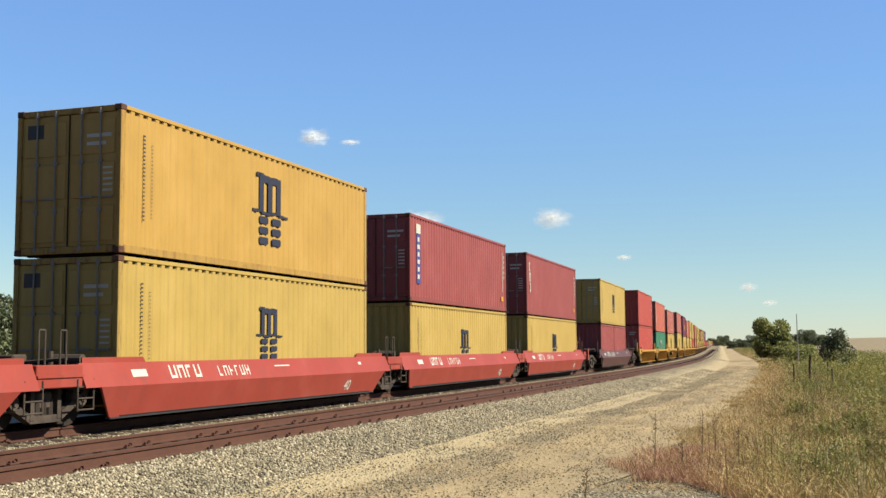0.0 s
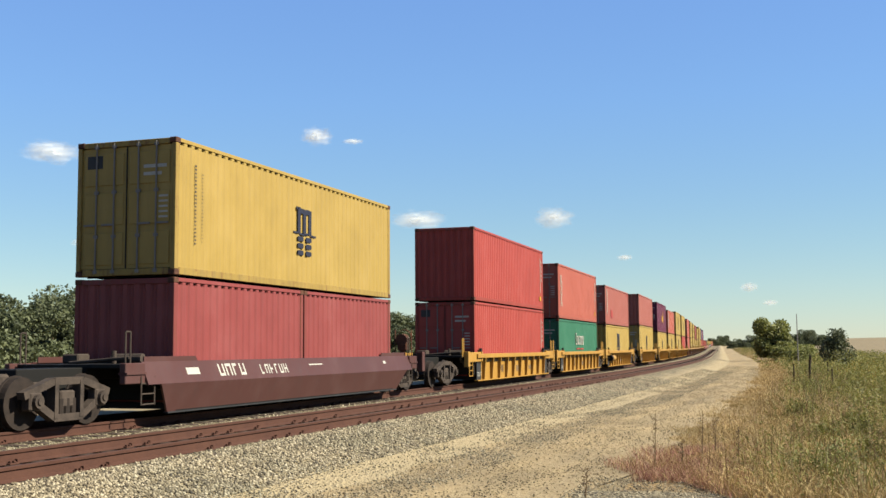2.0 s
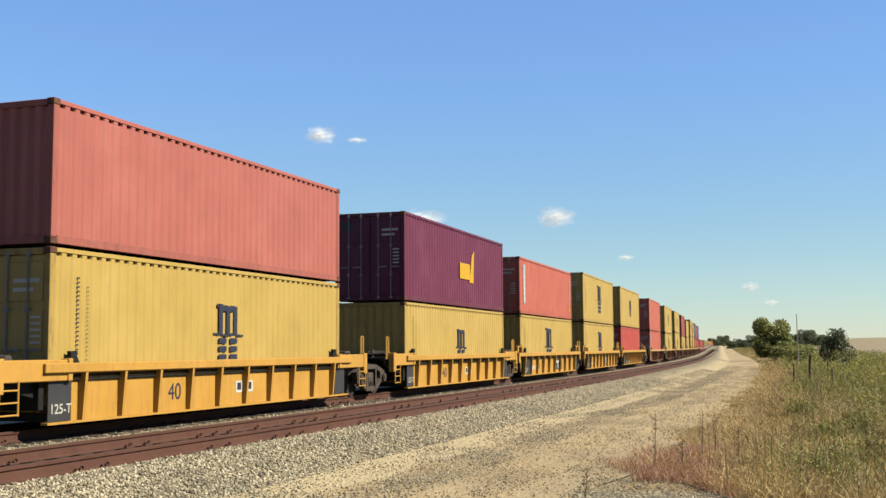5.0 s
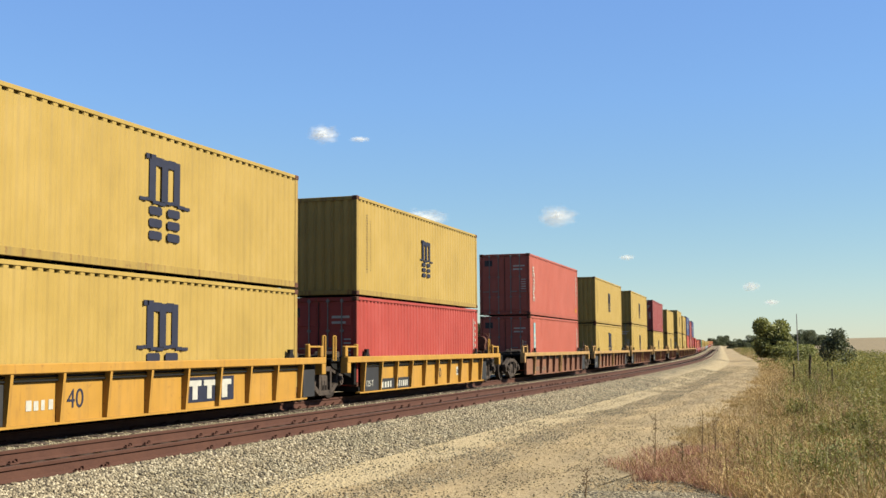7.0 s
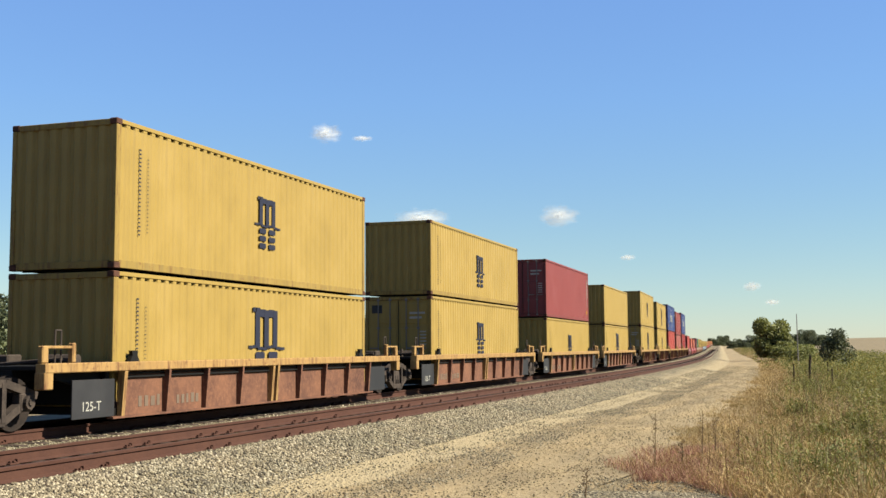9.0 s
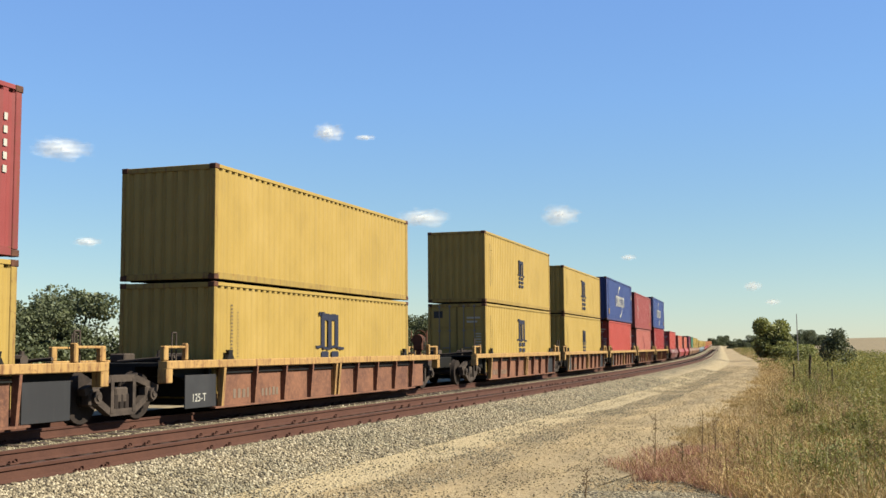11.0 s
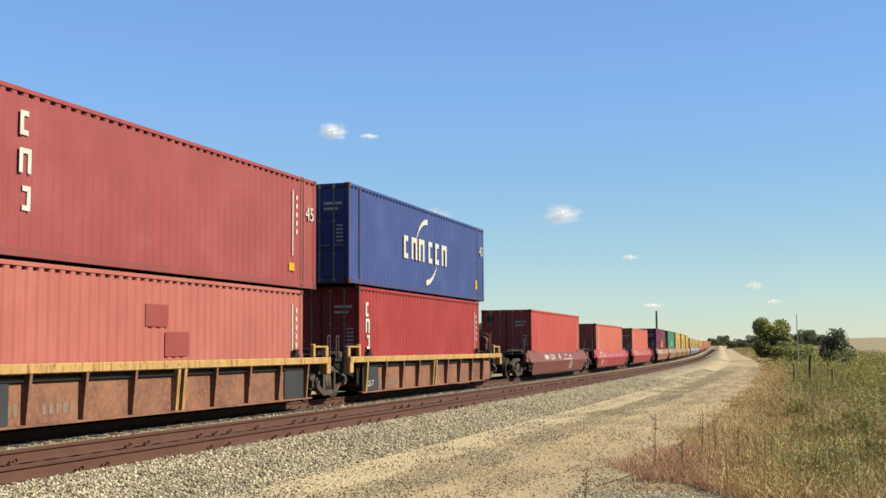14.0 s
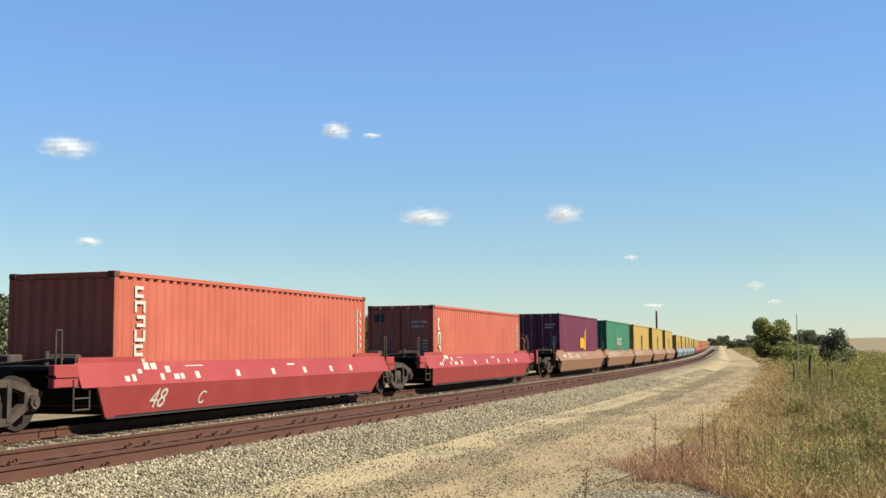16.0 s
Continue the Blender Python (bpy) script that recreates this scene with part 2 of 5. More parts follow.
def prism(bm, pts, place, a, b, mi=0):
    """A closed outline pts swept from a to b; place(u, v, w) gives the corner."""
    va = [bm.verts.new(place(u, v, a)) for u, v in pts]
    vb = [bm.verts.new(place(u, v, b)) for u, v in pts]
    n = len(pts)
    fs = [bm.faces.new(va), bm.faces.new(vb)]
    for i in range(n):
        fs.append(bm.faces.new((va[i], va[(i + 1) % n], vb[(i + 1) % n], vb[i])))
    for f in fs:
        f.material_index = mi


def along_y(u, v, w):
    return (u, w, v)


def along_x(u, v, w):
    return (w, u, v)


# ---- the line of the track ----
CURVE, EASE_A, EASE_B = 0.00070, 68.6, 215.4
STEP = 2.0
line_s = np.arange(-700.0, 4600.0, STEP)
bend = np.where(line_s < 0, 0.0, np.where(line_s < EASE_A, CURVE, np.where(line_s < EASE_B, CURVE * (EASE_B - line_s) / (EASE_B - EASE_A), 0.0)))
turn = np.concatenate([[0], np.cumsum((bend[1:] + bend[:-1]) / 2 * STEP)])
mid = (turn[1:] + turn[:-1]) / 2
line_x = np.concatenate([[0], np.cumsum(-np.sin(mid) * STEP)])
line_y = np.concatenate([[0], np.cumsum(np.cos(mid) * STEP)]) - 700.0


def rise(s):
    """The gentle climb of the land far off."""
    q = np.clip(np.asarray(s, float) - 200.0, 0, 200.0)
    return 0.005 * (q * q / 400.0 + np.clip(np.asarray(s, float) - 400.0, 0, 700.0))


def line_at(s, lat=0.0, z=0.0):
    t = float(np.interp(s, line_s, turn))
    return Vector((float(np.interp(s, line_s, line_x)) + lat * math.cos(t), float(np.interp(s, line_s, line_y)) + lat * math.sin(t), z + float(rise(s))))


def x_at_y(y):
    return np.interp(y, line_y, line_x)


def add_mesh(name, verts, faces, mat, smooth=False):
    me = bpy.data.meshes.new(name)
    me.from_pydata([tuple(v) for v in verts], [], faces)
    for m in (mat if isinstance(mat, (list, tuple)) else [mat]):
        me.materials.append(m)
    if smooth:
        me.shade_smooth()
    return new(name, me)


def fast_mesh(name, verts, loops, per_face, mat):
    """A big mesh from numpy arrays, all faces with the same number of corners."""
    me = bpy.data.meshes.new(name)
    n = len(loops) // per_face
    me.vertices.add(len(verts))
    me.vertices.foreach_set("co", np.asarray(verts, np.float32).ravel())
    me.loops.add(len(loops))
    me.loops.foreach_set("vertex_index", np.asarray(loops, np.int32))
    me.polygons.add(n)
    me.polygons.foreach_set("loop_start", np.arange(0, n * per_face, per_face, dtype=np.int32))
    me.update(calc_edges=True)
    me.validate()
    me.materials.append(mat)
    return new(name, me)


def strip(name, lats, heights, ys, mat, wobble=0.0, seed=1):
    """A sheet that follows the track: one row of points across at each y."""
    rng = np.random.RandomState(seed)
    verts, faces = [], []
    n = len(lats)
    for y in ys:
        x0, up = float(x_at_y(y)), float(rise(y))
        for i, (la, h) in enumerate(zip(lats, heights)):
            edge = wobble if i in (0, n - 1) else 0.0
            verts.append((x0 + la + (rng.rand() - 0.5) * 2 * edge, y, h + up))
    for j in range(len(ys) - 1):
        for i in range(n - 1):
            a = j * n + i
            faces.append((a, a + 1, a + n + 1, a + n))
    ob = add_mesh(name, verts, faces, mat, True)
    across = ob.data.attributes.new("across", "FLOAT", "POINT")
    across.data.foreach_set("value", np.tile(np.asarray(lats, np.float32), len(ys)))
    return ob


def spaced(a, b, near, far):
    """Stations from a to b whose spacing grows with distance."""
    ys, y = [], a
    while y < b:
        ys.append(y)
        y += near + (far - near) * min(1.0, abs(y) / 600.0)
    return ys + [b]


# ---- ground, ballast and road ----
rng = np.random.RandomState(5)
ROAD_Z = -0.55
g_lat = [-3500, -1500, -600, -250, -120, -60, -30, -14, -6, 0, 5, 9, 11, 12, 13, 14, 15, 17, 20, 25, 32, 45, 70, 120, 250, 600, 1500, 3500]
g_ys = spaced(-600.0, 4400.0, 3.0, 120.0)
verts, faces = [], []
for y in g_ys:
    for la in g_lat:
        far = max(0.0, y - 150.0)
        field = 0.0072 * min(far, 700.0) * min(1.0, max(0.0, la - 25.0) / 60.0)
        lump = 0.10 * noise.noise((la * 0.3, y * 0.15, 3.0)) if 50 < la < 200 else 0.0
        verts.append((float(x_at_y(y)) + la, y, ROAD_Z - 0.05 + float(rise(y)) + field + lump))
n = len(g_lat)
for j in range(len(g_ys) - 1):
    for i in range(n - 1):
        a = j * n + i
        faces.append((a, a + 1, a + n + 1, a + n))
ground = add_mesh("ground", verts, faces, SOIL, True)
tagged(ground, "dry tan farmland soil with sparse grass cover", "ground", kind="structure")

NEAR_TRACK = 3.98
b_lat = [-4.2, -3.4, -1.7, -1.0, 0.0, 1.0, 2.0, 3.0, 4.0, 4.85, 5.6, 6.4, 7.1, 7.7]
b_z = [-0.58, -0.50, -0.20, -0.205, -0.205, -0.205, -0.25, -0.21, -0.205, -0.195, -0.21, -0.34, -0.48, -0.565]
ballast = strip("ballast_bed", b_lat, b_z, spaced(-450.0, 1500.0, 1.2, 25.0), BALLAST, 0.15, 2)
tagged(ballast, "pale grey crushed stone ballast under two tracks", "ballast", kind="structure")
road = strip("road", [7.25, 7.8, 9.0, 10.2, 11.0], [-0.552, -0.545, -0.53, -0.545, -0.57], spaced(-120.0, 1500.0, 0.8, 25.0), ROAD, 0.25, 3)
tagged(road, "tan gravel service road beside the railway ballast", "road", kind="structure")
LITTER = stony("dry_plant_litter", [(0.0, (0.18, 0.11, 0.045)), (0.5, (0.38, 0.25, 0.10)), (1.0, (0.58, 0.40, 0.17))], 14.0, 0.05, 30.0)
verge_soil = strip("verge", [10.95, 12.0, 14.0, 18.0, 24.0, 32.0, 46.0], [-0.580, -0.578, -0.576, -0.574, -0.572, -0.572, -0.572], spaced(11.0, 520.0, 1.2, 12.0), LITTER, 0.3, 4)
tagged(verge_soil, "dark plant litter and soil under roadside weeds", "verge", kind="structure")
lot_v, lot_f = [], []
for j in range(12):
    for i in range(9):
        e = (rng.rand() - 0.5) * (0.5 if j in (0, 11) or i in (0, 8) else 0)
        lot_v.append((10.5 + i * 0.9 + e, -14 + j * 2.62 + e - max(0, i - 2) * 0.28, -0.562))
for j in range(11):
    for i in range(8):
        a = j * 9 + i
        lot_f.append((a, a + 1, a + 10, a + 9))
lot = add_mesh("pavement", lot_v, lot_f, BALLAST, True)
tagged(lot, "loose pale gravel pull-off at the road edge", "gravel lot", kind="structure")

# ---- rails and ties ----
RAIL_OUT = [(a, z * 1.08) for a, z in [(-0.07, -0.172), (0.07, -0.172), (0.068, -0.160), (0.012, -0.140), (0.009, -0.050), (0.034, -0.040), (0.037, -0.006), (0.028, 0.0),
            (-0.028, 0.0), (-0.037, -0.006), (-0.034, -0.040), (-0.009, -0.050), (-0.012, -0.140), (-0.068, -0.160)]]


def rail_mesh(lat):
    ss = [-420.0] + list(np.arange(-30, 240, 6.0)) + list(np.arange(240, 1400, 40.0))
    n, v, f, mi = len(RAIL_OUT), [], [], []
    for s in ss:
        c, d = line_at(s, lat), line_at(s, lat + 1)
        u = d - c
        for a, z in RAIL_OUT:
            v.append((c.x + u.x * a, c.y + u.y * a, c.z + z))
    for j in range(len(ss) - 1):
        for i in range(n):
            a, b = j * n + i, j * n + (i + 1) % n
            f.append((a, b, b + n, a + n))
            mi.append(1 if i in (6, 7, 8) else 0)
    me = bpy.data.meshes.new("rail")
    me.from_pydata(v, [], f)
    me.materials.append(RAIL)
    me.materials.append(RAIL_TOP)
    me.polygons.foreach_set("material_index", mi)
    return me


def tie_build(bm):
    box(bm, -1.30, 1.30, -0.115, 0.115, -0.36, -0.190, 0.012)


def clip_build(bm):
    for side in (-1, 1):
        box(bm, side * 0.09 - 0.045, side * 0.09 + 0.045, -0.09, 0.09, -0.190, -0.168, 0.005)
        box(bm, side * 0.085 - 0.02, side * 0.085 + 0.02, -0.055, -0.02, -0.165, -0.138, 0.004)
        box(bm, side * 0.085 - 0.02, side * 0.085 + 0.02, 0.02, 0.055, -0.165, -0.138, 0.004)
        box(bm, side * 0.03 - 0.03, side * 0.03 + 0.03, 0.14, 0.175, -0.185, -0.125, 0.004)


def track(lat, label):
    top = new("railway_track")
    for side in (-0.7525, 0.7525):
        r = new("rail", rail_mesh(lat + side))
        r.parent = top
        r["label"] = "long rusty brown steel rail"
    far_v, far_f = [], []
    s = -30.0
    rr = np.random.RandomState(int(lat * 7) + 3)
    while s < 420:
        p, q = line_at(s, lat), line_at(s, lat + 1)
        ang = math.atan2(q.y - p.y, q.x - p.x) + (rr.rand() - 0.5) * 0.03
        m = Matrix.Translation(p) @ Matrix.Rotation(ang, 4, "Z")
        if 8.0 < s < 60.0:
            part("tie", "tie", TIE, top, tie_build, at=m)
            if (lat > 1 or s < 30) and rr.rand() < 0.45:
                for side in (-0.7525, 0.7525):
                    part("tie_plate", "tie_plate", RAIL, top, clip_build, at=m @ pose(side, 0, 0))
        else:
            b = len(far_v)
            for x, y, z in ((-1.3, -.115, -.203), (1.3, -.115, -.203), (1.3, .115, -.203), (-1.3, .115, -.203), (-1.3, -.115, -.3), (1.3, -.115, -.3), (1.3, .115, -.3), (-1.3, .115, -.3)):
                far_v.append(m @ Vector((x, y, z)))
            for f in ((0, 1, 2, 3), (0, 4, 5, 1), (1, 5, 6, 2), (2, 6, 7, 3), (3, 7, 4, 0)):
                far_f.append(tuple(b + i for i in f))
        s += 0.53
    rest = add_mesh("ties_far", far_v, far_f, TIE)
    rest.parent = top
    tagged(rest, "weathered wooden railway ties", kind="stuff")
    return tagged(top, label, "railway track", kind="structure")


track(0.0, "rusty railway track carrying the freight train")
track(NEAR_TRACK, "empty rusty railway track on stone ballast")


def scatter_stones(name, count, lat0, lat1, s0, s1, size0, size1, height, mat, seed, label, patchy=0.0):
    """Many small angular stones joined into one heap of stuff."""
    r = np.random.RandomState(seed)
    base = np.array([(0, 0, 1), (.9, 0, .1), (.1, .9, .1), (-.9, .1, 0), (0, -.9, .1), (.1, 0, -.7)])
    tri = np.array([(0, 1, 2), (0, 2, 3), (0, 3, 4), (0, 4, 1), (5, 2, 1), (5, 3, 2), (5, 4, 3), (5, 1, 4)])
    u = r.rand(count)
    y = s0 + (s1 - s0) * u ** 1.6
    lat = lat0 + (lat1 - lat0) * r.rand(count)
    if patchy:
        wave = 0.5 + 1.1 * np.array([noise.noise((a * 1.1, b * 0.45, seed)) for a, b in zip(lat.tolist(), y.tolist())])
        keep = r.rand(count) < np.clip(wave, 0.15, 1.0) * (1.0 - patchy) * 2
        y, lat = y[keep], lat[keep]
        count = len(y)
    size = size0 + (size1 - size0) * r.rand(count) ** 2
    ang = r.rand(count) * 6.283
    shape = base[None] * (0.6 + 0.7 * r.rand(count, 6, 1)) * np.stack([np.ones(count), 0.6 + 0.4 * r.rand(count), 0.45 + 0.4 * r.rand(count)], 1)[:, None]
    shape = shape * size[:, None, None] * 0.5
    c, sn = np.cos(ang)[:, None], np.sin(ang)[:, None]
    X = shape[..., 0] * c - shape[..., 1] * sn + (x_at_y(y) + lat)[:, None]
    Y = shape[..., 0] * sn + shape[..., 1] * c + y[:, None]
    Z = shape[..., 2] + (height(lat) + size * 0.12)[:, None]
    v = np.stack([X, Y, Z], -1).reshape(-1, 3)
    f = (tri[None] + (np.arange(count) * 6)[:, None, None]).reshape(-1)
    ob = fast_mesh(name, v, f, 3, mat)
    return tagged(ob, label, "gravel", kind="stuff")


def ballast_height(lat):
    return np.interp(lat, b_lat, b_z)


def road_height(lat):
    return np.interp(lat, [7.0, 7.8, 9.0, 10.2, 11.0, 20.0], [-0.565, -0.545, -0.53, -0.545, -0.565, -0.565])


scatter_stones("ballast_stones", 95000, 4.86, 6.9, 7.0, 60.0, 0.030, 0.080, ballast_height, STONE_LIGHT, 11, "loose angular pale grey ballast stones")
scatter_stones("ballast_stones", 20000, 0.85, 3.1, 8.0, 60.0, 0.030, 0.07, ballast_height, STONE_LIGHT, 12, "loose ballast stones between the two tracks")
scatter_stones("ballast_spill", 60000, 6.4, 8.8, 8.0, 90.0, 0.022, 0.058, lambda la: np.maximum(ballast_height(la), road_height(la)), STONE_LIGHT, 15, "stray ballast stones spilled over the road edge", 0.40)
scatter_stones("road_stones", 80000, 7.0, 10.9, 9.0, 110.0, 0.014, 0.052, road_height, STONE_TAN, 13, "scattered small stones on the tan gravel road", 0.40)
scatter_stones("lot_stones", 9000, 10.6, 13.5, 11.0, 16.5, 0.02, 0.05, road_height, STONE_LIGHT, 14, "loose pale stones on the gravel pull-off")

# ---- the train: containers ----
SPEED = 25.533
LEN, HALF = 12.192, 1.219
STD, HIGH = 2.591, 2.896
WELL = 0.285
MOVING = []


def wave_profile(length, pitch, depth):
    """The folded outline of a corrugated wall, as (along, inward) steps."""
    pts, y = [(0.0, 0.0)], 0.0
    n = max(2, int(length / pitch))
    p = length / n
    for i in range(n):
        y = i * p
        pts += [(y + p * 0.26, 0.0), (y + p * 0.42, depth), (y + p * 0.68, depth), (y + p * 0.84, 0.0)]
    pts.append((length, 0.0))
    return pts


def corrugated(bm, place, length, height, pitch, depth):
    """A corrugated sheet with thickness; place(along, inward, up)."""
    pts = wave_profile(length, pitch, depth)
    rows = []
    for z in (0.0, height):
        rows.append([bm.verts.new(place(a, b, z)) for a, b in pts])
        rows.append([bm.verts.new(place(a, b + 0.012, z)) for a, b in pts])
    lo, lo_in, hi, hi_in = rows
    for i in range(len(pts) - 1):
        bm.faces.new((lo[i], lo[i + 1], hi[i + 1], hi[i]))
        bm.faces.new((lo_in[i], hi_in[i], hi_in[i + 1], lo_in[i + 1]))


def pillars_mark(bm, y, z, h):
    """A dark three-legged block mark over a wavy bar and two slotted blocks."""
    x0, x1 = HALF - 0.004, HALF + 0.010
    w = h * 0.66
    top = z + h
    for k in range(3):
        yy = y - w / 2 + k * w * 0.39
        box(bm, x0, x1, yy, yy + w * 0.20, z + h * 0.46, top - (0.03 * h if k else 0.0))
    box(bm, x0, x1, y - w / 2 - w * 0.10, y - w * 0.45, top - h * 0.06, top)
    for k in range(2):
        prism(bm, [(y - w * 0.36 + k * w * 0.39, top - h * 0.12), (y - w * 0.28 + k * w * 0.39, top - h * 0.02), (y - w * 0.06 + k * w * 0.39, top - h * 0.02), (y + w * 0.06 + k * w * 0.37, top - h * 0.10), (y - w * 0.05 + k * w * 0.38, top - h * 0.13)], along_x, x0, x1 - 0.002)
    for k in range(8):
        a = y - w * 0.78 + k * w * 0.20
        up = 0.018 * h * math.sin(k * 1.57 + 0.5)
        box(bm, x0, x1 - 0.003, a, a + w * 0.205, z + h * 0.43 + up, z + h * 0.47 + up)
    for k in (-1, 1):
        c = y + k * w * 0.29
        for lo, hi in ((0.0, 0.10), (0.145, 0.245), (0.29, 0.39)):
            prism(bm, [(c - w * 0.2, z + h * (lo + 0.02)), (c - w * 0.16, z + h * lo), (c + w * 0.16, z + h * lo), (c + w * 0.2, z + h * (lo + 0.02)), (c + w * 0.2, z + h * (hi - 0.02)), (c + w * 0.16, z + h * hi), (c - w * 0.16, z + h * hi), (c - w * 0.2, z + h * (hi - 0.02))], along_x, x0, x1)


def bars_down(bm, y, z_top, count, w, h, gap, jitter=3):
    r = random.Random(jitter)
    for k in range(count):
        z = z_top - k * (h + gap)
        ww = w * (0.7 + 0.3 * r.random())
        box(bm, HALF - 0.004, HALF + 0.008, y - ww / 2, y + ww / 2, z - h, z)


def ring_block(bm, y, z, w, h, t, gap_at=0):
    """A plain hollow block w by h of strokes t; gap_at leaves one side out."""
    x0, x1 = HALF - 0.004, HALF + 0.010
    sides = [(y, y + t, z, z + h), (y + w - t, y + w, z, z + h), (y + t, y + w - t, z, z + t), (y + t, y + w - t, z + h - t, z + h)]
    for k, q in enumerate(sides):
        if k + 1 != gap_at:
            box(bm, x0, x1, *q)


def hollow_blocks(bm, y, z_top, count, w, h, gap):
    """Stacked plain block shapes, each a hollow block with one side open."""
    for k in range(count):
        z = z_top - k * (h + gap)
        ring_block(bm, y - w / 2, z - h, w, h, min(w, h) * 0.30, (2, 3, 1, 4)[k % 4])


def arc_strip(bm, cy, cz, r, a0, a1, w0, w1):
    pts_o, pts_i = [], []
    for k in range(11):
        a = radians(a0 + (a1 - a0) * k / 10)
        w = w0 + (w1 - w0) * k / 10
        pts_o.append((cy + (r + w) * math.cos(a), cz + (r + w) * math.sin(a)))
        pts_i.append((cy + r * math.cos(a), cz + r * math.sin(a)))
    prism(bm, pts_o + pts_i[::-1], along_x, HALF - 0.004, HALF + 0.010)


def mark(top, name, key, mat, build, label):
    part(name, ("mark", key), mat, top, build, label)


def dress(top, logo, h, length):
    """Painted marks on the long side of a container."""
    if logo in ("pillars", "pillars_big"):
        big, zc = (1.72, h - 0.52 - 1.72) if logo == "pillars_big" else (1.24, h - 0.80 - 1.24)
        mark(top, "side_mark", (logo, h), NAVY, lambda bm: pillars_mark(bm, 6.12, zc, big), "dark navy block emblem")
        mark(top, "lettering_column", ("pillars_col", h), NAVY, lambda bm: (bars_down(bm, 0.78, h - 0.50, 22, 0.075, 0.030, 0.050, 5), bars_down(bm, 1.06, h - 0.66, 20, 0.05, 0.016, 0.061, 6)), "small dark unreadable lettering column")
    elif logo in ("stacked", "stacked_patched"):
        mark(top, "lettering_column", ("stacked", h), WHITE, lambda bm: hollow_blocks(bm, 0.84, h - (0.60 if h > 2.7 else 0.26), 6, 0.36, 0.23, 0.055), "white stacked block glyphs")
    elif logo == "slabs":
        mark(top, "lettering_column", ("slabs", h), WHITE, lambda bm: hollow_blocks(bm, 0.62, h - 0.45, 3, 0.30, 0.42, 0.06), "white stacked block glyphs")
    elif logo == "strip_side":
        mark(top, "side_plate", ("strip_side_w", h), WHITE, lambda bm: box(bm, HALF - 0.004, HALF + 0.006, 0.62, 1.05, h - 0.62, h - 0.30), "white square plate")
        mark(top, "side_strip", ("strip_side_b", h), DEEP_BLUE, lambda bm: box(bm, HALF - 0.004, HALF + 0.006, 0.66, 1.02, h - 2.3, h - 0.64), "blue vertical strip")
        mark(top, "lettering_column", ("strip_side_l", h), WHITE, lambda bm: bars_down(bm, 0.84, h - 0.74, 6, 0.24, 0.15, 0.10, 8), "white block glyphs on the strip")
    elif logo == "strip_side_pale":
        mark(top, "side_strip", ("strip_side_pale", h), PALE_BLUE, lambda bm: box(bm, HALF - 0.004, HALF + 0.006, 0.72, 1.08, h - 2.1, h - 0.32), "pale blue vertical strip")
        mark(top, "lettering_column", ("strip_side_pl", h), WHITE, lambda bm: bars_down(bm, 0.90, h - 0.84, 5, 0.24, 0.14, 0.11, 9), "white block glyphs on the strip")
    elif logo == "row":
        def glyphs(bm):
            for k in range(7):
                hh = 0.66 if k == 0 else 0.50
                ring_block(bm, 4.86 + k * 0.36, 1.25, 0.29, hh, 0.075, (2, 3, 4, 1, 3, 3, 4)[k])
        mark(top, "side_mark", "row", WHITE, glyphs, "row of white block glyphs")
        mark(top, "underline", "row_u", RED_MARK, lambda bm: (box(bm, HALF - 0.004, HALF + 0.008, 5.05, 6.05, 0.98, 1.06), box(bm, HALF - 0.004, HALF + 0.008, 6.2, 7.3, 0.97, 1.05)), "thin red underline")
    elif logo == "wing":
        def wing(bm):
            box(bm, HALF - 0.004, HALF + 0.008, 6.0, 7.3, 1.05, 1.65)
            prism(bm, [(7.25, 0.95), (7.75, 0.95), (7.85, 2.2), (7.55, 2.0)], along_x, HALF - 0.004, HALF + 0.010)
        mark(top, "side_mark", "wing", SIGN_YELLOW, wing, "yellow winged emblem")
    elif logo == "arcs":
        def glyphs(bm):
            for k in range(6):
                y = 3.72 + k * 0.72 + (0.26 if k > 2 else 0.0)
                z = 1.06
                ring_block(bm, y, z, 0.56, 0.74, 0.17, (2, 3, 3, 2, 2, 3)[k])
            arc_strip(bm, 6.0, 1.10, 1.25, 150, 88, 0.02, 0.20)
            arc_strip(bm, 5.95, 1.75, 1.28, -35, -92, 0.02, 0.20)
        mark(top, "side_mark", "arcs", WHITE, glyphs, "white block glyphs between two arcs")
    elif logo == "columns":
        mark(top, "lettering_column", ("columns", h), WHITE, lambda bm: hollow_blocks(bm, 1.6, h - 0.40, 3, 0.30, 0.42, 0.22), "white stacked block glyphs")
    if logo == "stacked_patched":
        mark(top, "paint_patch", "patch_red", PATCH_RED, lambda bm: box(bm, HALF - 0.010, HALF + 0.001, 2.55, 3.35, 0.45, 1.0), "fresh red repaint patch")
        mark(top, "paint_patch", "patch_top", PATCH_RED, lambda bm: box(bm, HALF - 0.010, HALF + 0.001, 10.9, 11.8, 2.28, 2.42), "fresh red repaint patch")
    elif logo == "patched":
        for k, (pa, pb, pc, pd) in enumerate(((5.2, 6.0, 1.55, 2.0), (5.9, 6.8, 0.95, 1.45), (0.3, 0.9, 0.35, 0.9))):
            mark(top, "paint_patch", ("patch_dark", k), PATCH_DARK, lambda bm, q=(pa, pb, pc, pd): box(bm, HALF - 0.010, HALF + 0.001, q[0], q[1], q[2], q[3]), "darker red repaint patch")
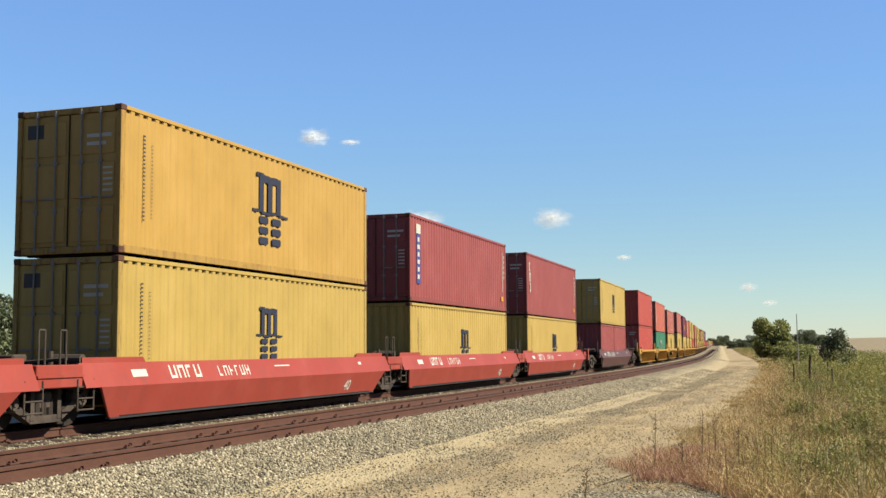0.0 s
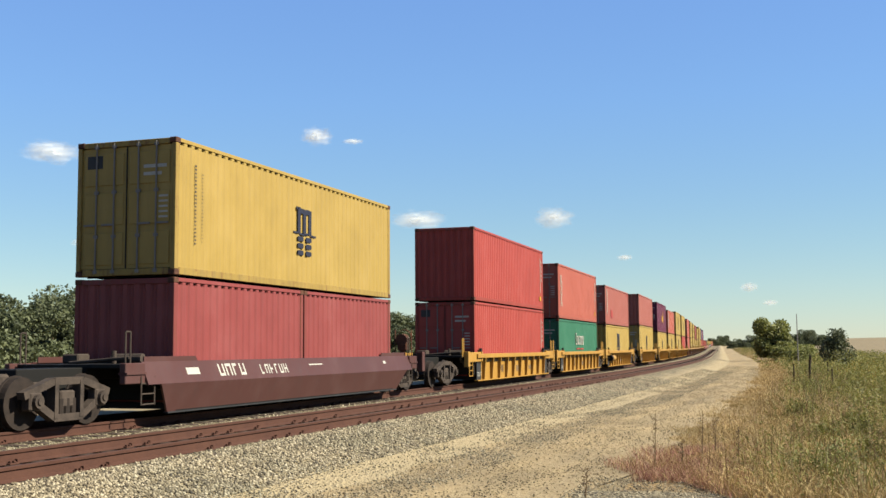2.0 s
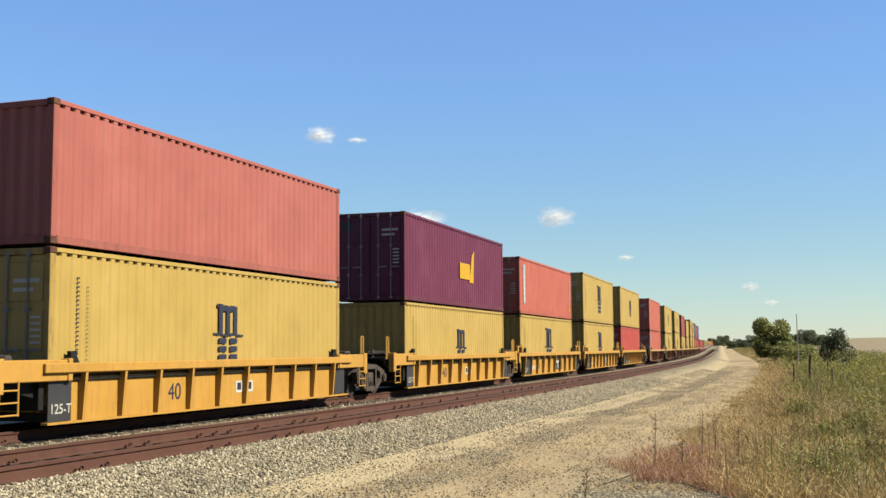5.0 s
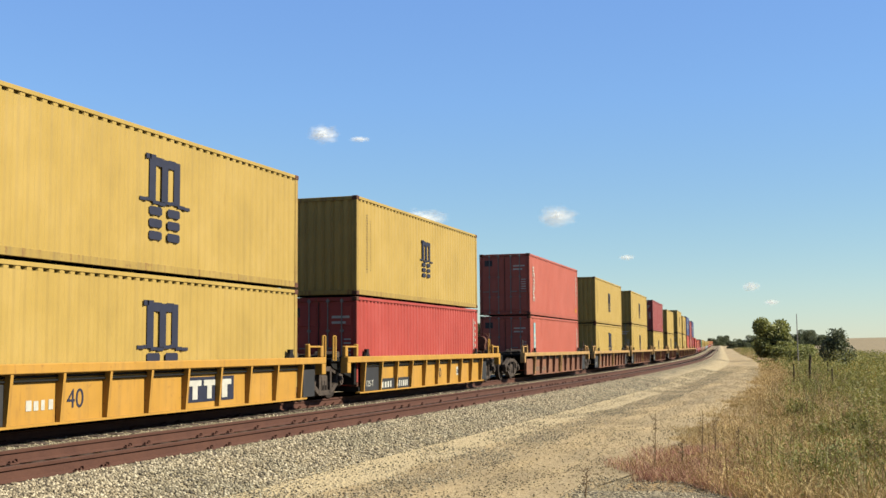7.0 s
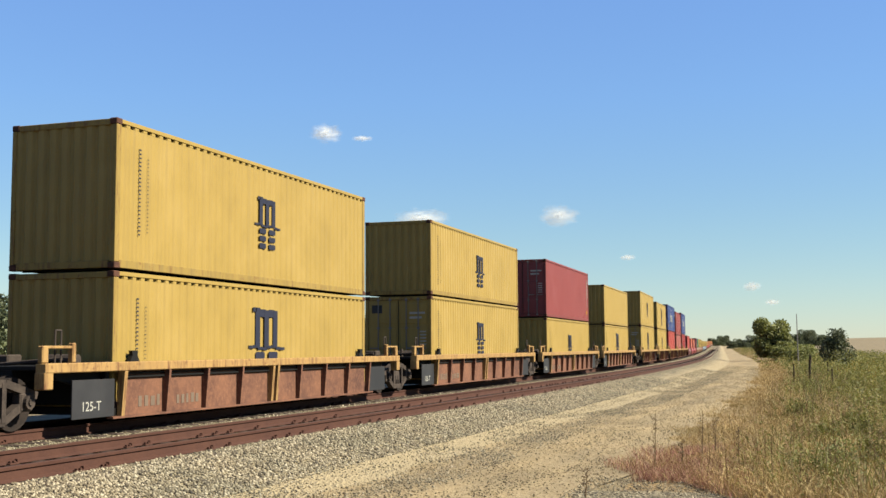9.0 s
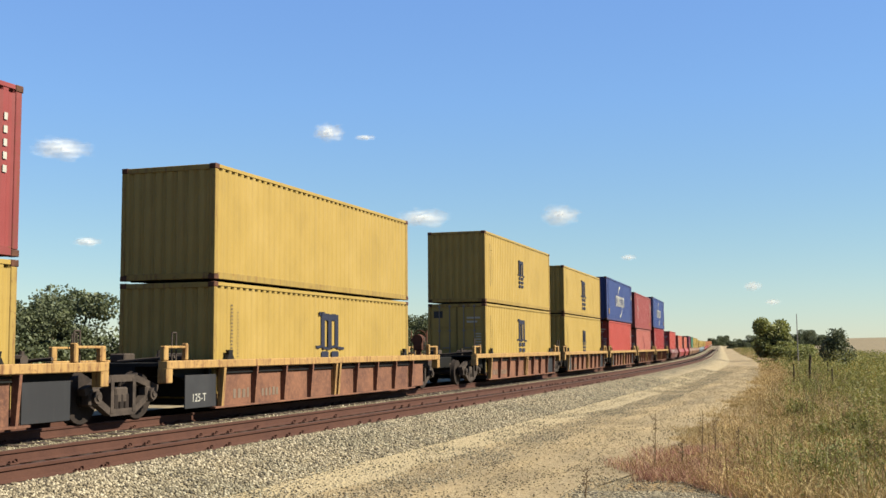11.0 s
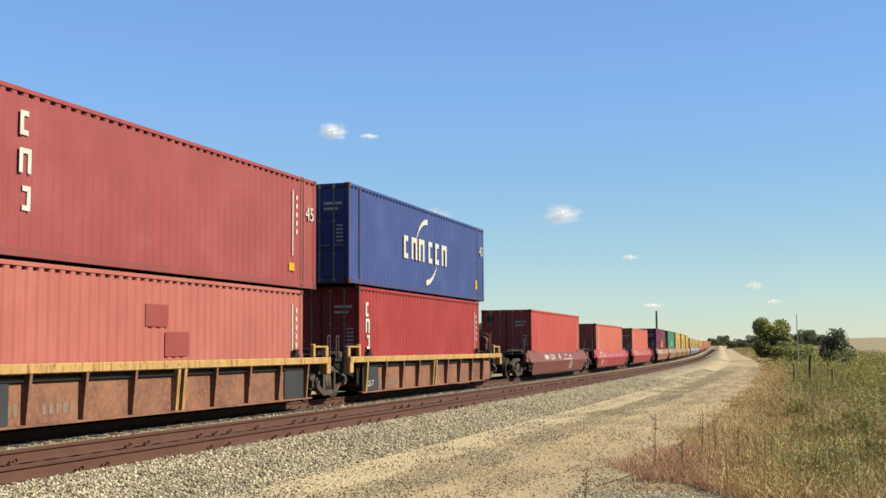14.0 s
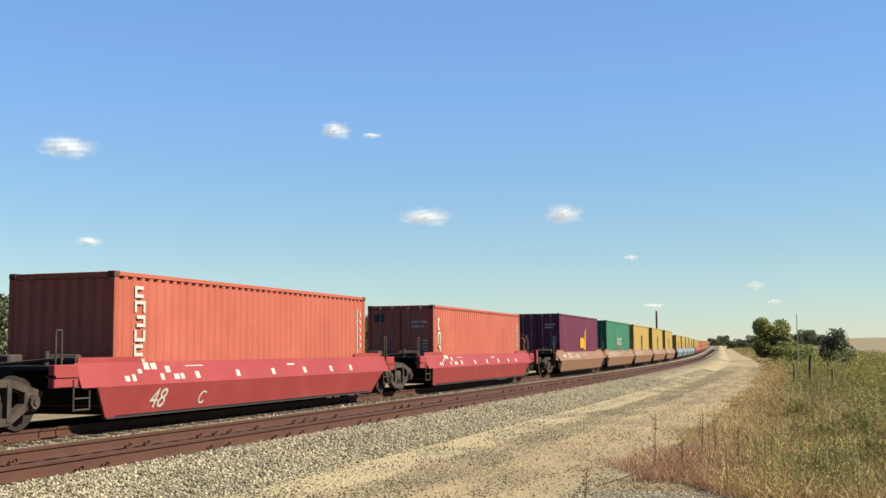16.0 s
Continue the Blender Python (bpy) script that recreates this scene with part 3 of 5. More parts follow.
    if logo in ("slabs", "stacked", "patched", "red", "strip_side", "columns", "strip_side_pale"):
        mark(top, "data_marking", ("data", h), WHITE, lambda bm: (box(bm, HALF - 0.004, HALF + 0.006, LEN - 0.62, LEN - 0.57, h * 0.28, h * 0.86), bars_down(bm, LEN - 0.38, h * 0.82, 5, 0.10, 0.12, 0.10, 3)), "small white data markings")
        mark(top, "sticker", ("sticker", h), SIGN_YELLOW, lambda bm: box(bm, HALF - 0.004, HALF + 0.006, LEN - 0.80, LEN - 0.50, 0.42, 0.62), "yellow warning sticker")


def container(color, height, logo, end, label, length=LEN):
    """A steel shipping container; its base stands at z = 0 and its near end at y = 0 (40 ft frame)."""
    m = BOX_PAINT[color]
    k = (color, height, length)
    over = (length - LEN) / 2 if length > LEN else 0.0
    y0, y1 = -over, (length - over if length > LEN else length)
    top = new("shipping_container")
    smooth = 0.020 if color in ("yellow", "amber") else 0.027
    worn = WORN_PAINT[color]

    for side in (1, -1):
        def wall(bm, side=side):
            corrugated(bm, lambda a, b, z: (side * (HALF - 0.016 - b), y0 + 0.10 + a, 0.16 + z), y1 - y0 - 0.2, height - 0.308, 0.28, smooth)
        part("side_wall", ("side", side, *k), m, top, wall)
        part("wall_header", ("wallhead", side, *k), m, top, lambda bm, side=side: corrugated(bm, lambda a, b, z: (side * (HALF - 0.016 - b), y0 + 0.10 + a, height - 0.15 + z), y1 - y0 - 0.2, 0.062, 0.28, 0.08))
        part("top_rail", ("toprail", side, *k), m, top, lambda bm, side=side: box(bm, *sorted((side * (HALF - 0.07), side * HALF)), y0 + 0.16, y1 - 0.16, height - 0.09, height - 0.008, 0.006))
        part("bottom_rail", ("botrail", side, *k), worn, top, lambda bm, side=side: box(bm, *sorted((side * (HALF - 0.06), side * (HALF - 0.002))), y0 + 0.16, y1 - 0.16, 0.012, 0.165, 0.006))
    part("roof", ("roof", *k), m, top, lambda bm: corrugated(bm, lambda a, b, z: (-1.15 + z, y0 + 0.1 + a, height - 0.02 - b), y1 - y0 - 0.2, 2.30, 0.21, 0.02))
    part("floor", ("floor", *k), DARK, top, lambda bm: (box(bm, -1.16, 1.16, y0 + 0.1, y1 - 0.1, 0.06, 0.15), [box(bm, -1.14, 1.14, y0 + 0.3 + 1.2 * q, y0 + 0.36 + 1.2 * q, -0.012, 0.06) for q in range(int((y1 - y0 - 0.4) / 1.2) + 1)]))
    ends = [y0, y1] if over == 0 else [y0, 0.0, LEN, y1]
    for yy in ends:
        for side in (1, -1):
            inward = 1 if yy <= 0.01 else -1
            a, b = sorted((yy, yy + inward * 0.15))
            part("corner_post", ("post", yy, side, *k), worn, top, lambda bm, a=a, b=b, side=side: box(bm, *sorted((side * (HALF - 0.10), side * (HALF + 0.002))), a + 0.004, b, 0.12, height - 0.12, 0.01))
            for z in (0.0, height - 0.118):
                part("corner_casting", ("cast", yy, side, z, *k), CASTING, top, lambda bm, a=a, b=b, side=side, z=z: box(bm, *sorted((side * (HALF - 0.16), side * (HALF + 0.006))), a - 0.004, b + 0.03, z, z + 0.118, 0.012))
    for yy, kind in ((y0, end), (y1, "plain")):
        inward = 1 if yy <= 0.01 else -1
        part("end_header", ("header", yy, *k), worn, top, lambda bm, yy=yy, inward=inward: box(bm, -1.06, 1.06, *sorted((yy + inward * 0.01, yy + inward * 0.10)), height - 0.13, height - 0.012, 0.008))
        part("end_sill", ("sill", yy, *k), worn, top, lambda bm, yy=yy, inward=inward: box(bm, -1.06, 1.06, *sorted((yy + inward * 0.01, yy + inward * 0.10)), 0.012, 0.15, 0.008))
        if kind == "doors":
            for sx in (-1, 1):
                def leaf(bm, sx=sx):
                    a, b = sorted((sx * 0.012, sx * 1.115))
                    box(bm, a, b, y0 + 0.05, y0 + 0.09, 0.16, height - 0.14)
                door = part("door", ("door", sx, *k), m, top, leaf)
                for i in range(3):
                    z = 0.24 + i * (height - 0.34) / 3
                    part("door_panel", ("doorpanel", sx, i, *k), m, door, lambda bm, sx=sx, z=z: box(bm, sorted((sx * 0.012, sx * 1.115))[0] + 0.06, sorted((sx * 0.012, sx * 1.115))[1] - 0.06, y0 + 0.030, y0 + 0.052, z, z + (height - 0.34) / 3 - 0.16, 0.010))
                for r in (0.30, 0.74):
                    def lock(bm, sx=sx, r=r):
                        x = sx * r
                        rod(bm, (x, y0 + 0.012, 0.06), (x, y0 + 0.012, height - 0.05), 0.019, 6)
                        for z in (0.10, 0.85, height * 0.62, height - 0.12):
                            box(bm, x - 0.05, x + 0.05, y0 + 0.0, y0 + 0.04, z - 0.035, z + 0.035)
                        box(bm, *sorted((x, x + sx * 0.30)), y0 + 0.0, y0 + 0.02, 1.08, 1.12)
                    part("lock_rod", ("lock", sx, r, height, y0), ROD, door, lock, "galvanised locking rod")
                part("data_plate", ("plate", sx, height, y0), WHITE if sx > 0 else PANEL_GREY, door, lambda bm, sx=sx: (
                    [box(bm, 0.42, 0.98 - 0.12 * (i % 2), y0 + 0.024, y0 + 0.034, height - 0.62 - i * 0.16, height - 0.55 - i * 0.16) for i in range(2)]
                    + [box(bm, 0.80, 1.02, y0 + 0.024, y0 + 0.034, height - 1.25 - i * 0.11, height - 1.21 - i * 0.11) for i in range(5)]) if sx > 0 else box(bm, -0.98, -0.60, y0 + 0.024, y0 + 0.034, height - 0.58, height - 0.30), "small pale unreadable markings")
            part("door_gasket", ("gasket", height, y0), SEAL, top, lambda bm: box(bm, -0.010, 0.010, y0 + 0.03, y0 + 0.07, 0.16, height - 0.14))
        else:
            def wall(bm, yy=yy, inward=inward):
                corrugated(bm, lambda a, b, z: (-1.12 + a, yy + inward * (0.03 + b), 0.14 + z), 2.24, height - 0.25, 0.25, 0.045)
            part("end_wall", ("endwall", yy, *k), m, top, wall)
    if over > 0:
        num = bpy.data.curves.new("size_number", "FONT")
        num.body, num.size, num.extrude, num.align_x = "45", 0.5, 0.004, "CENTER"
        num.materials.append(WHITE)
        ob = new("size_number", num)
        ob.parent = top
        ob.matrix_basis = pose(HALF + 0.004, LEN + over / 2, 1.80, 90, 0, 90)
        ob["label"] = "white painted size number 45"
    if over > 0 and end == "plain" and logo == "arcs":
        num = bpy.data.curves.new("size_number", "FONT")
        num.body, num.size, num.extrude = "45", 0.52, 0.004
        num.materials.append(WHITE)
        ob = new("size_number", num)
        ob.parent = top
        ob.matrix_basis = pose(-0.46, y0 + 0.022, height - 0.72, 90, 0, 0)
        ob["label"] = "white painted size number 45"
        mark(top, "sticker", ("end_sticker", y0, height), SIGN_YELLOW, lambda bm: box(bm, -0.78, -0.52, y0 + 0.012, y0 + 0.026, 0.52, 0.86), "yellow sticker")
        mark(top, "data_plate", ("end_data", y0, height), PALE_BLUE, lambda bm: [box(bm, 0.40, 0.43, y0 + 0.012, y0 + 0.026, 1.35 + 0.11 * i, 1.42 + 0.11 * i) for i in range(10)], "small pale unreadable markings")
    if over > 0:
        for yy in (0.0, LEN):
            mark(top, "post_seam", ("seam", yy, height), SEAL, lambda bm, yy=yy: box(bm, HALF - 0.006, HALF + 0.003, yy - 0.022, yy + 0.022, 0.16, height - 0.14), "dark seam beside the corner post")
    if logo == "arcs":
        a = 0.22 if end == "plain" else LEN - 0.46
        mark(top, "sticker", ("side_sticker", a), SIGN_YELLOW, lambda bm: box(bm, HALF - 0.004, HALF + 0.006, a, a + 0.24, 0.42, 0.78), "yellow sticker")
    dress(top, logo, height, length)
    return tagged(top, label, "shipping container", "containers on the train")


# ---- the train: trucks and well cars ----
def sideframe(bm, side):
    x0, x1 = sorted((side * 0.94, side * 1.10))
    for a, b in (((-1.18, 0.60), (-0.40, 0.83)), ((-0.40, 0.83), (0.40, 0.83)), ((0.40, 0.83), (1.18, 0.60)), ((-0.95, 0.52), (-0.38, 0.20)), ((-0.40, 0.19), (0.40, 0.19)), ((0.38, 0.20), (0.95, 0.52))):
        (ya, za), (yb, zb) = a, b
        d = Vector((0, yb - ya, zb - za)).normalized()
        n = Vector((0, -d.z, d.y)) * 0.065
        q = [(ya + n.y, za + n.z), (yb + n.y, zb + n.z), (yb - n.y, zb - n.z), (ya - n.y, za - n.z)]
        prism(bm, q, along_x, x0, x1)
    for y in (-0.40, 0.30):
        box(bm, x0 - 0.01, x1 + 0.01, y, y + 0.10, 0.18, 0.84)
    for y in (-0.9, 0.9):
        box(bm, x0 - 0.02, x1 + 0.02, y - 0.16, y + 0.16, 0.34, 0.66, 0.03)


def truck(car, y):
    t = part("truck", "bolster", TRUCK, car, lambda bm: (box(bm, -1.08, 1.08, -0.20, 0.20, 0.36, 0.66, 0.03), box(bm, -0.35, 0.35, -0.35, 0.35, 0.66, 0.80, 0.03)), "rusty cast steel truck with two axles", pose(0, y, 0))
    for side in (1, -1):
        part("side_frame", ("frame", side), TRUCK, t, lambda bm, side=side: sideframe(bm, side))
        part("spring_nest", ("spring", side), WHEEL, t, lambda bm, side=side: [rod(bm, (side * 1.02, yy, 0.24), (side * 1.02, yy, 0.52), 0.075, 8) for yy in (-0.17, 0.0, 0.17)])
    for ya in (-0.9, 0.9):
        part("axle", "axle", WHEEL, t, lambda bm: rod(bm, (-1.05, 0, 0), (1.05, 0, 0), 0.085, 10), at=pose(0, ya, 0.46))
        for side in (1, -1):
            def wheel(bm, side=side):
                x = side * 0.7525
                rod(bm, (x - 0.065, 0, 0), (x + 0.065, 0, 0), 0.455, 28)
                rod(bm, (x - side * 0.065, 0, 0), (x - side * 0.095, 0, 0), 0.485, 28)
                rod(bm, (x + side * 0.066, 0, 0), (x + side * 0.10, 0, 0), 0.15, 16)
            part("wheel", ("wheel", side), WHEEL, t, wheel, at=pose(0, ya, 0.46))
            part("bearing_cap", ("cap", side), TRUCK, t, lambda bm, side=side: (rod(bm, (side * 1.08, 0, 0), (side * 1.19, 0, 0), 0.12, 12), rod(bm, (side * 1.19, 0, 0), (side * 1.215, 0, 0), 0.06, 8)), at=pose(0, ya, 0.50))


def text_part(car, words, size, y, z, x, mat, label):
    c = bpy.data.curves.new("lettering", "FONT")
    c.body, c.size, c.extrude = words, size, 0.003
    c.materials.append(mat)
    ob = new("lettering", c)
    ob.parent = car
    ob.matrix_basis = pose(x, y, z, 90, 0, 90)
    ob["label"] = label


def mark_bars(bm, x, y, z, count, w, h, gap, seed=1):
    """A row of plain upright blocks in place of lettering."""
    r = random.Random(seed)
    for i in range(count):
        yy = y + i * (w + gap)
        box(bm, x - 0.004, x + 0.004, yy, yy + w * (0.6 + 0.4 * r.random()), z, z + h * (0.85 + 0.15 * r.random()))


def end_gear(car, y, out, mat, key, shared, yellow):
    """Platform, ladder, grab irons and coupler at one end; out is the way away from the well."""
    def platform(bm):
        a, b = sorted((y + out * 0.15, y + out * 1.75))
        box(bm, -1.22, 1.22, a, b, 1.02, 1.10, 0.01)
        box(bm, -0.40, 0.40, a, b, 0.80, 1.03, 0.01)
        a2, b2 = sorted((y + out * 0.12, y + out * 0.25))
        box(bm, -1.25, 1.25, a2, b2, 0.35, 1.16, 0.01)
        for sx in (-1, 1):
            prism(bm, [(y + out * 0.2, 1.04), (y + out * 1.7, 1.04), (y + out * 1.5, 0.86), (y + out * 0.2, 0.55)], along_x, sx * 1.10 - 0.04, sx * 1.10 + 0.04)
    # black instead of car paint: the shade of the car gap is put into the colour
    part("end_platform", ("platform", y, out), DARK, car, platform, "end platform in black for the shade between cars")

    for sx in (1, -1):
        def bracket(bm, sx=sx):
            x0, x1 = sorted((sx * 1.26, sx * 1.40))
            if yellow:
                a, b = sorted((y - out * 0.45, y + out * 1.40))
                box(bm, x0, x1, a, b, 0.84, 1.21, 0.015)
                a, b = sorted((y + out * 1.30, y + out * 1.52))
                box(bm, x0 - 0.02, x1 + 0.02, a, b, 0.66, 1.24, 0.012)
                a, b = sorted((y - out * 0.42, y - out * 0.30))
                box(bm, x0 - 0.02, x1 + 0.03, a, b, 0.84, 1.23, 0.012)
            else:
                a, b = sorted((y + out * 1.25, y + out * 1.9))
                box(bm, x0, x1, a, b, 0.72, 1.12, 0.015)
                box(bm, x0 - 0.03, x1 + 0.03, a, b, 0.90, 0.94)
        if yellow or key[0] == "R":
            part("corner_bracket", ("bracket", y, out, sx, key, yellow), mat, car, bracket)
    for sx in (1, -1):
        def ladder(bm, sx=sx):
            for yy in (y + out * 0.95, y + out * 1.40):
                rod(bm, (sx * 1.41, yy, 0.30), (sx * 1.41, yy, 0.86), 0.016, 6)
            for z in (0.32, 0.52, 0.72):
                rod(bm, (sx * 1.41, y + out * 0.95, z), (sx * 1.41, y + out * 1.40, z), 0.016, 6)
        if yellow or key[0] == "R":
            part("step_ladder", ("ladder", y, out, sx, key), mat if yellow else TRUCK, car, ladder)

        def grab(bm, sx=sx):
            for yy in (1.50, 1.66):
                rod(bm, (sx * 1.22, y + out * yy, 1.05), (sx * 1.22, y + out * yy, 1.72), 0.017 if not yellow else 0.03, 6)
            rod(bm, (sx * 1.22, y + out * 1.50, 1.72), (sx * 1.22, y + out * 1.66, 1.72), 0.017, 6)
        part("grab_iron", ("grab", y, out, sx, key), mat if yellow else TRUCK, car, grab)

    def deck_gear(bm):
        box(bm, -0.9, -0.5, *sorted((y + out * 0.4, y + out * 0.8)), 1.10, 1.30, 0.03)
        rod(bm, (0.2, y + out * 0.6, 1.2), (0.9, y + out * 0.6, 1.2), 0.10, 10)
        rod(bm, (-0.4, y + out * 1.2, 1.12), (1.0, y + out * 1.2, 1.22), 0.035, 6)
        rod(bm, (0.5, y + out * 1.0, 1.1), (0.5, y + out * 1.0, 1.36), 0.05, 8)
    part("brake_gear", ("deck", y, out), TRUCK, car, deck_gear, "dark brake cylinder and piping")
    if shared:
        return
    part("coupler", ("coupler", y, out), TRUCK, car, lambda bm: (box(bm, -0.14, 0.14, *sorted((y + out * 1.7, y + out * 4.0)), 0.70, 0.92, 0.03), box(bm, -0.2, 0.2, *sorted((y + out * 3.6, y + out * 4.1)), 0.66, 0.96, 0.05)))
    if out > 0 and key[0] == "R":
        for sx in (1, -1):
            part("end_bracket", ("endbr", y, key, sx), mat, car, lambda bm, sx=sx: box(bm, *sorted((sx * 1.24, sx * 1.46)), y + 2.28, y + 2.52, 0.62, 1.26, 0.015))
    part("draft_sill", ("draft", y, out), DARK, car, lambda bm: box(bm, -0.32, 0.32, *sorted((y + out * 1.6, y + out * 3.6)), 0.62, 1.04, 0.02))

    if out < 0:
        return

    def stand(bm):
        yy = y + out * 2.85
        box(bm, 0.46, 0.64, *sorted((yy - 0.05, yy + 0.05)), 1.0, 1.80, 0.02)
        rod(bm, (0.55, yy - 0.14, 1.66), (0.55, yy + 0.12, 1.66), 0.20, 14)
        box(bm, 0.38, 0.72, yy - 0.09, yy + 0.09, 1.30, 1.56, 0.03)
        box(bm, 0.10, 1.05, yy - 0.45, yy + 0.40, 0.93, 0.98)
        for k in range(14):
            a, e = k * 0.4488, (k + 1) * 0.4488
            rod(bm, (0.55 + 0.24 * math.cos(a), yy + 0.14, 1.76 + 0.24 * math.sin(a)), (0.55 + 0.24 * math.cos(e), yy + 0.14, 1.76 + 0.24 * math.sin(e)), 0.014, 5)
        rod(bm, (0.86, yy, 0.9), (0.86, yy, 2.0), 0.02, 6)
        rod(bm, (0.28, yy, 0.9), (0.28, yy, 2.0), 0.02, 6)
    part("brake_stand", ("stand", y, out), RUST_RED, car, stand, "rusty hand brake stand with wheel")


def well_car_smooth(color, near_gap, far_gap, label, number=""):
    """A well car whose sides are folded plates with slanted ends."""
    m = CAR_PAINT[color]
    car = new("well_car")
    for side in (1, -1):
        def upper(bm, side=side):
            prism(bm, [(side * 1.25, 1.14), (side * 1.30, 1.14), (side * 1.48, 0.70), (side * 1.43, 0.69)], along_y, -1.25, LEN + 1.25)
        part("side_sill", ("R_up", side, color), m, car, upper)

        def lower(bm, side=side):
            ya, yb = -0.80, LEN + 0.80
            va = []
            for x, z, inset in ((1.478, 0.70, 0.0), (1.29, 0.12, 0.50), (1.25, 0.12, 0.50), (1.43, 0.69, 0.0)):
                va.append((bm.verts.new((side * x, ya + inset, z)), bm.verts.new((side * x, yb - inset, z))))
            for i in range(4):
                a, b = va[i], va[(i + 1) % 4]
                bm.faces.new((a[0], a[1], b[1], b[0]))
            bm.faces.new([v[0] for v in va])
            bm.faces.new([v[1] for v in va])
        part("side_plate", ("R_lo", side, color), m, car, lower)
        part("bottom_flange", ("R_fl", side, color), PANEL_GREY, car, lambda bm, side=side: box(bm, *sorted((side * 1.20, side * 1.31)), -0.3, LEN + 0.3, 0.095, 0.125))
        for yy, o in ((0.0, -1), (LEN, 1)):
            part("corner_guide", ("R_guide", yy, side, color), m, car, lambda bm, yy=yy, o=o, side=side: prism(bm, [(yy - o * 0.9, 1.12), (yy + o * 1.1, 1.12), (yy + o * 1.1, 1.24), (yy - o * 0.8, 1.24)], along_x, *sorted((side * 1.235, side * 1.262))))
    for a in (0.0, 3.0, 5.85, 8.7, LEN - 0.5):
        part("floor_beam", ("R_floor",), DARK, car, lambda bm: box(bm, -1.22, 1.22, 0, 0.5, 0.16, WELL - 0.005), at=pose(0, a, 0))
    for a in (-1.30, 1.22):
        part("floor_sill", ("R_sill",), DARK, car, lambda bm: box(bm, 0, 0.08, 0, LEN, 0.13, 0.26), at=pose(a, 0, 0))
    def skin(z):
        return 1.475 - (z - 0.70) * 0.409 if z >= 0.70 else 1.478 - (0.70 - z) * 0.324

    def plate(bm, pts):
        """A thin painted patch lying on the folded side, from (along, up) corners."""
        out = [bm.verts.new((skin(z) + 0.008, y, z)) for y, z in pts]
        back = [bm.verts.new((skin(z) - 0.004, y, z)) for y, z in pts]
        bm.faces.new(out)
        bm.faces.new(back)
        for k in range(len(pts)):
            e = (k + 1) % len(pts)
            bm.faces.new((out[k], out[e], back[e], back[k]))

    def block(bm, y0, y1, z0, z1):
        plate(bm, [(y0, z0), (y1, z0), (y1, z1), (y0, z1)])

    def glyphs(bm, y, n, w, h, z, seed):
        """A row of plain open blocks in place of lettering."""
        r = random.Random(seed)
        t = w * 0.24
        for k in range(n):
            a = y + k * (w + 0.07)
            block(bm, a, a + t, z, z + h)
            if r.random() < 0.7:
                block(bm, a + w - t, a + w, z, z + h)
            zz = z + r.choice((0.0, h - t, h / 2 - t / 2))
            block(bm, a + t, a + w - t, zz, zz + t)

    def marks(bm):
        if color == "oxide":
            glyphs(bm, 2.1, 3, 0.26, 0.26, 0.78, 3)
            glyphs(bm, 3.5, 4, 0.20, 0.26, 0.78, 4)
            glyphs(bm, 5.5, 1, 0.34, 0.30, 0.76, 5)
            for k in range(3):
                block(bm, 6.6 + 0.62 * k, 7.05 + 0.62 * k, 0.76, 0.80)
            block(bm, 7.1, 7.7, 0.98, 1.01)
            for k in range(14):
                a, b = k * 0.4488, (k + 1) * 0.4488
                plate(bm, [(8.6 + q * math.cos(c), 0.62 + 0.8 * q * math.sin(c)) for q, c in ((0.40, a), (0.46, a), (0.46, b), (0.40, b))])
            for k in range(3):
                block(bm, 8.42, 8.78, 0.45 + 0.14 * k, 0.51 + 0.14 * k)
        elif color == "maroon":
            r = random.Random(6)
            for k in range(9):
                a, z = 0.1 + 0.24 * k, 0.78 + 0.07 * r.randint(0, 3)
                block(bm, a, a + 0.10 + 0.10 * r.random(), z, z + 0.08 + 0.08 * r.random())
            for a in (2.6, 4.3, 6.0, 7.7, 9.3, 10.6):
                block(bm, a, a + 0.16, 0.78, 0.92)
            block(bm, 2.3, 3.0, 1.03, 1.05)
            block(bm, 6.9, 7.3, 0.98, 1.02)
        else:
            glyphs(bm, 1.55, 4, 0.24, 0.26, 0.80, 1)
            glyphs(bm, 3.45, 6, 0.17, 0.22, 0.80, 2)
            block(bm, 0.25, 0.75, 0.86, 1.0)
            block(bm, 6.1, 6.9, 0.96, 0.99)
            block(bm, 11.2, 11.4, 0.92, 1.0)
    part("car_marking", ("R_marks", color), WHITE, car, marks, "white unreadable car markings")
    if number:
        lines = [("48", 0.56, 0.95), ("C", 0.40, 2.75)] if number == "48 C" else [(number, 0.40, 10.2)]
        for words, size, at_y in lines:
            c = bpy.data.curves.new("lettering", "FONT")
            c.body, c.size, c.extrude, c.shear = words, size, 0.004, 0.2
            c.materials.append(WHITE)
            ob = new("lettering", c)
            ob.parent = car
            tilt = math.degrees(math.atan2(0.188, 0.58))
            ob.matrix_basis = Matrix.Translation((1.335, at_y, 0.24)) @ Matrix.Rotation(radians(tilt), 4, "Y") @ pose(0, 0, 0, 90, 0, 90)
            ob["label"] = "white painted number"
    end_gear(car, 0.0, -1, m, ("R", color), near_gap < 19.0, False)
    end_gear(car, LEN, 1, m, ("R", color), far_gap < 19.0, False)
    truck(car, -(near_gap - LEN) / 2 if near_gap < 19.0 else (-3.15 if color == "brown" else -2.1))
    if far_gap >= 19.0:
        truck(car, LEN + 1.6)
    return tagged(car, label, "well car", "cars of the train")


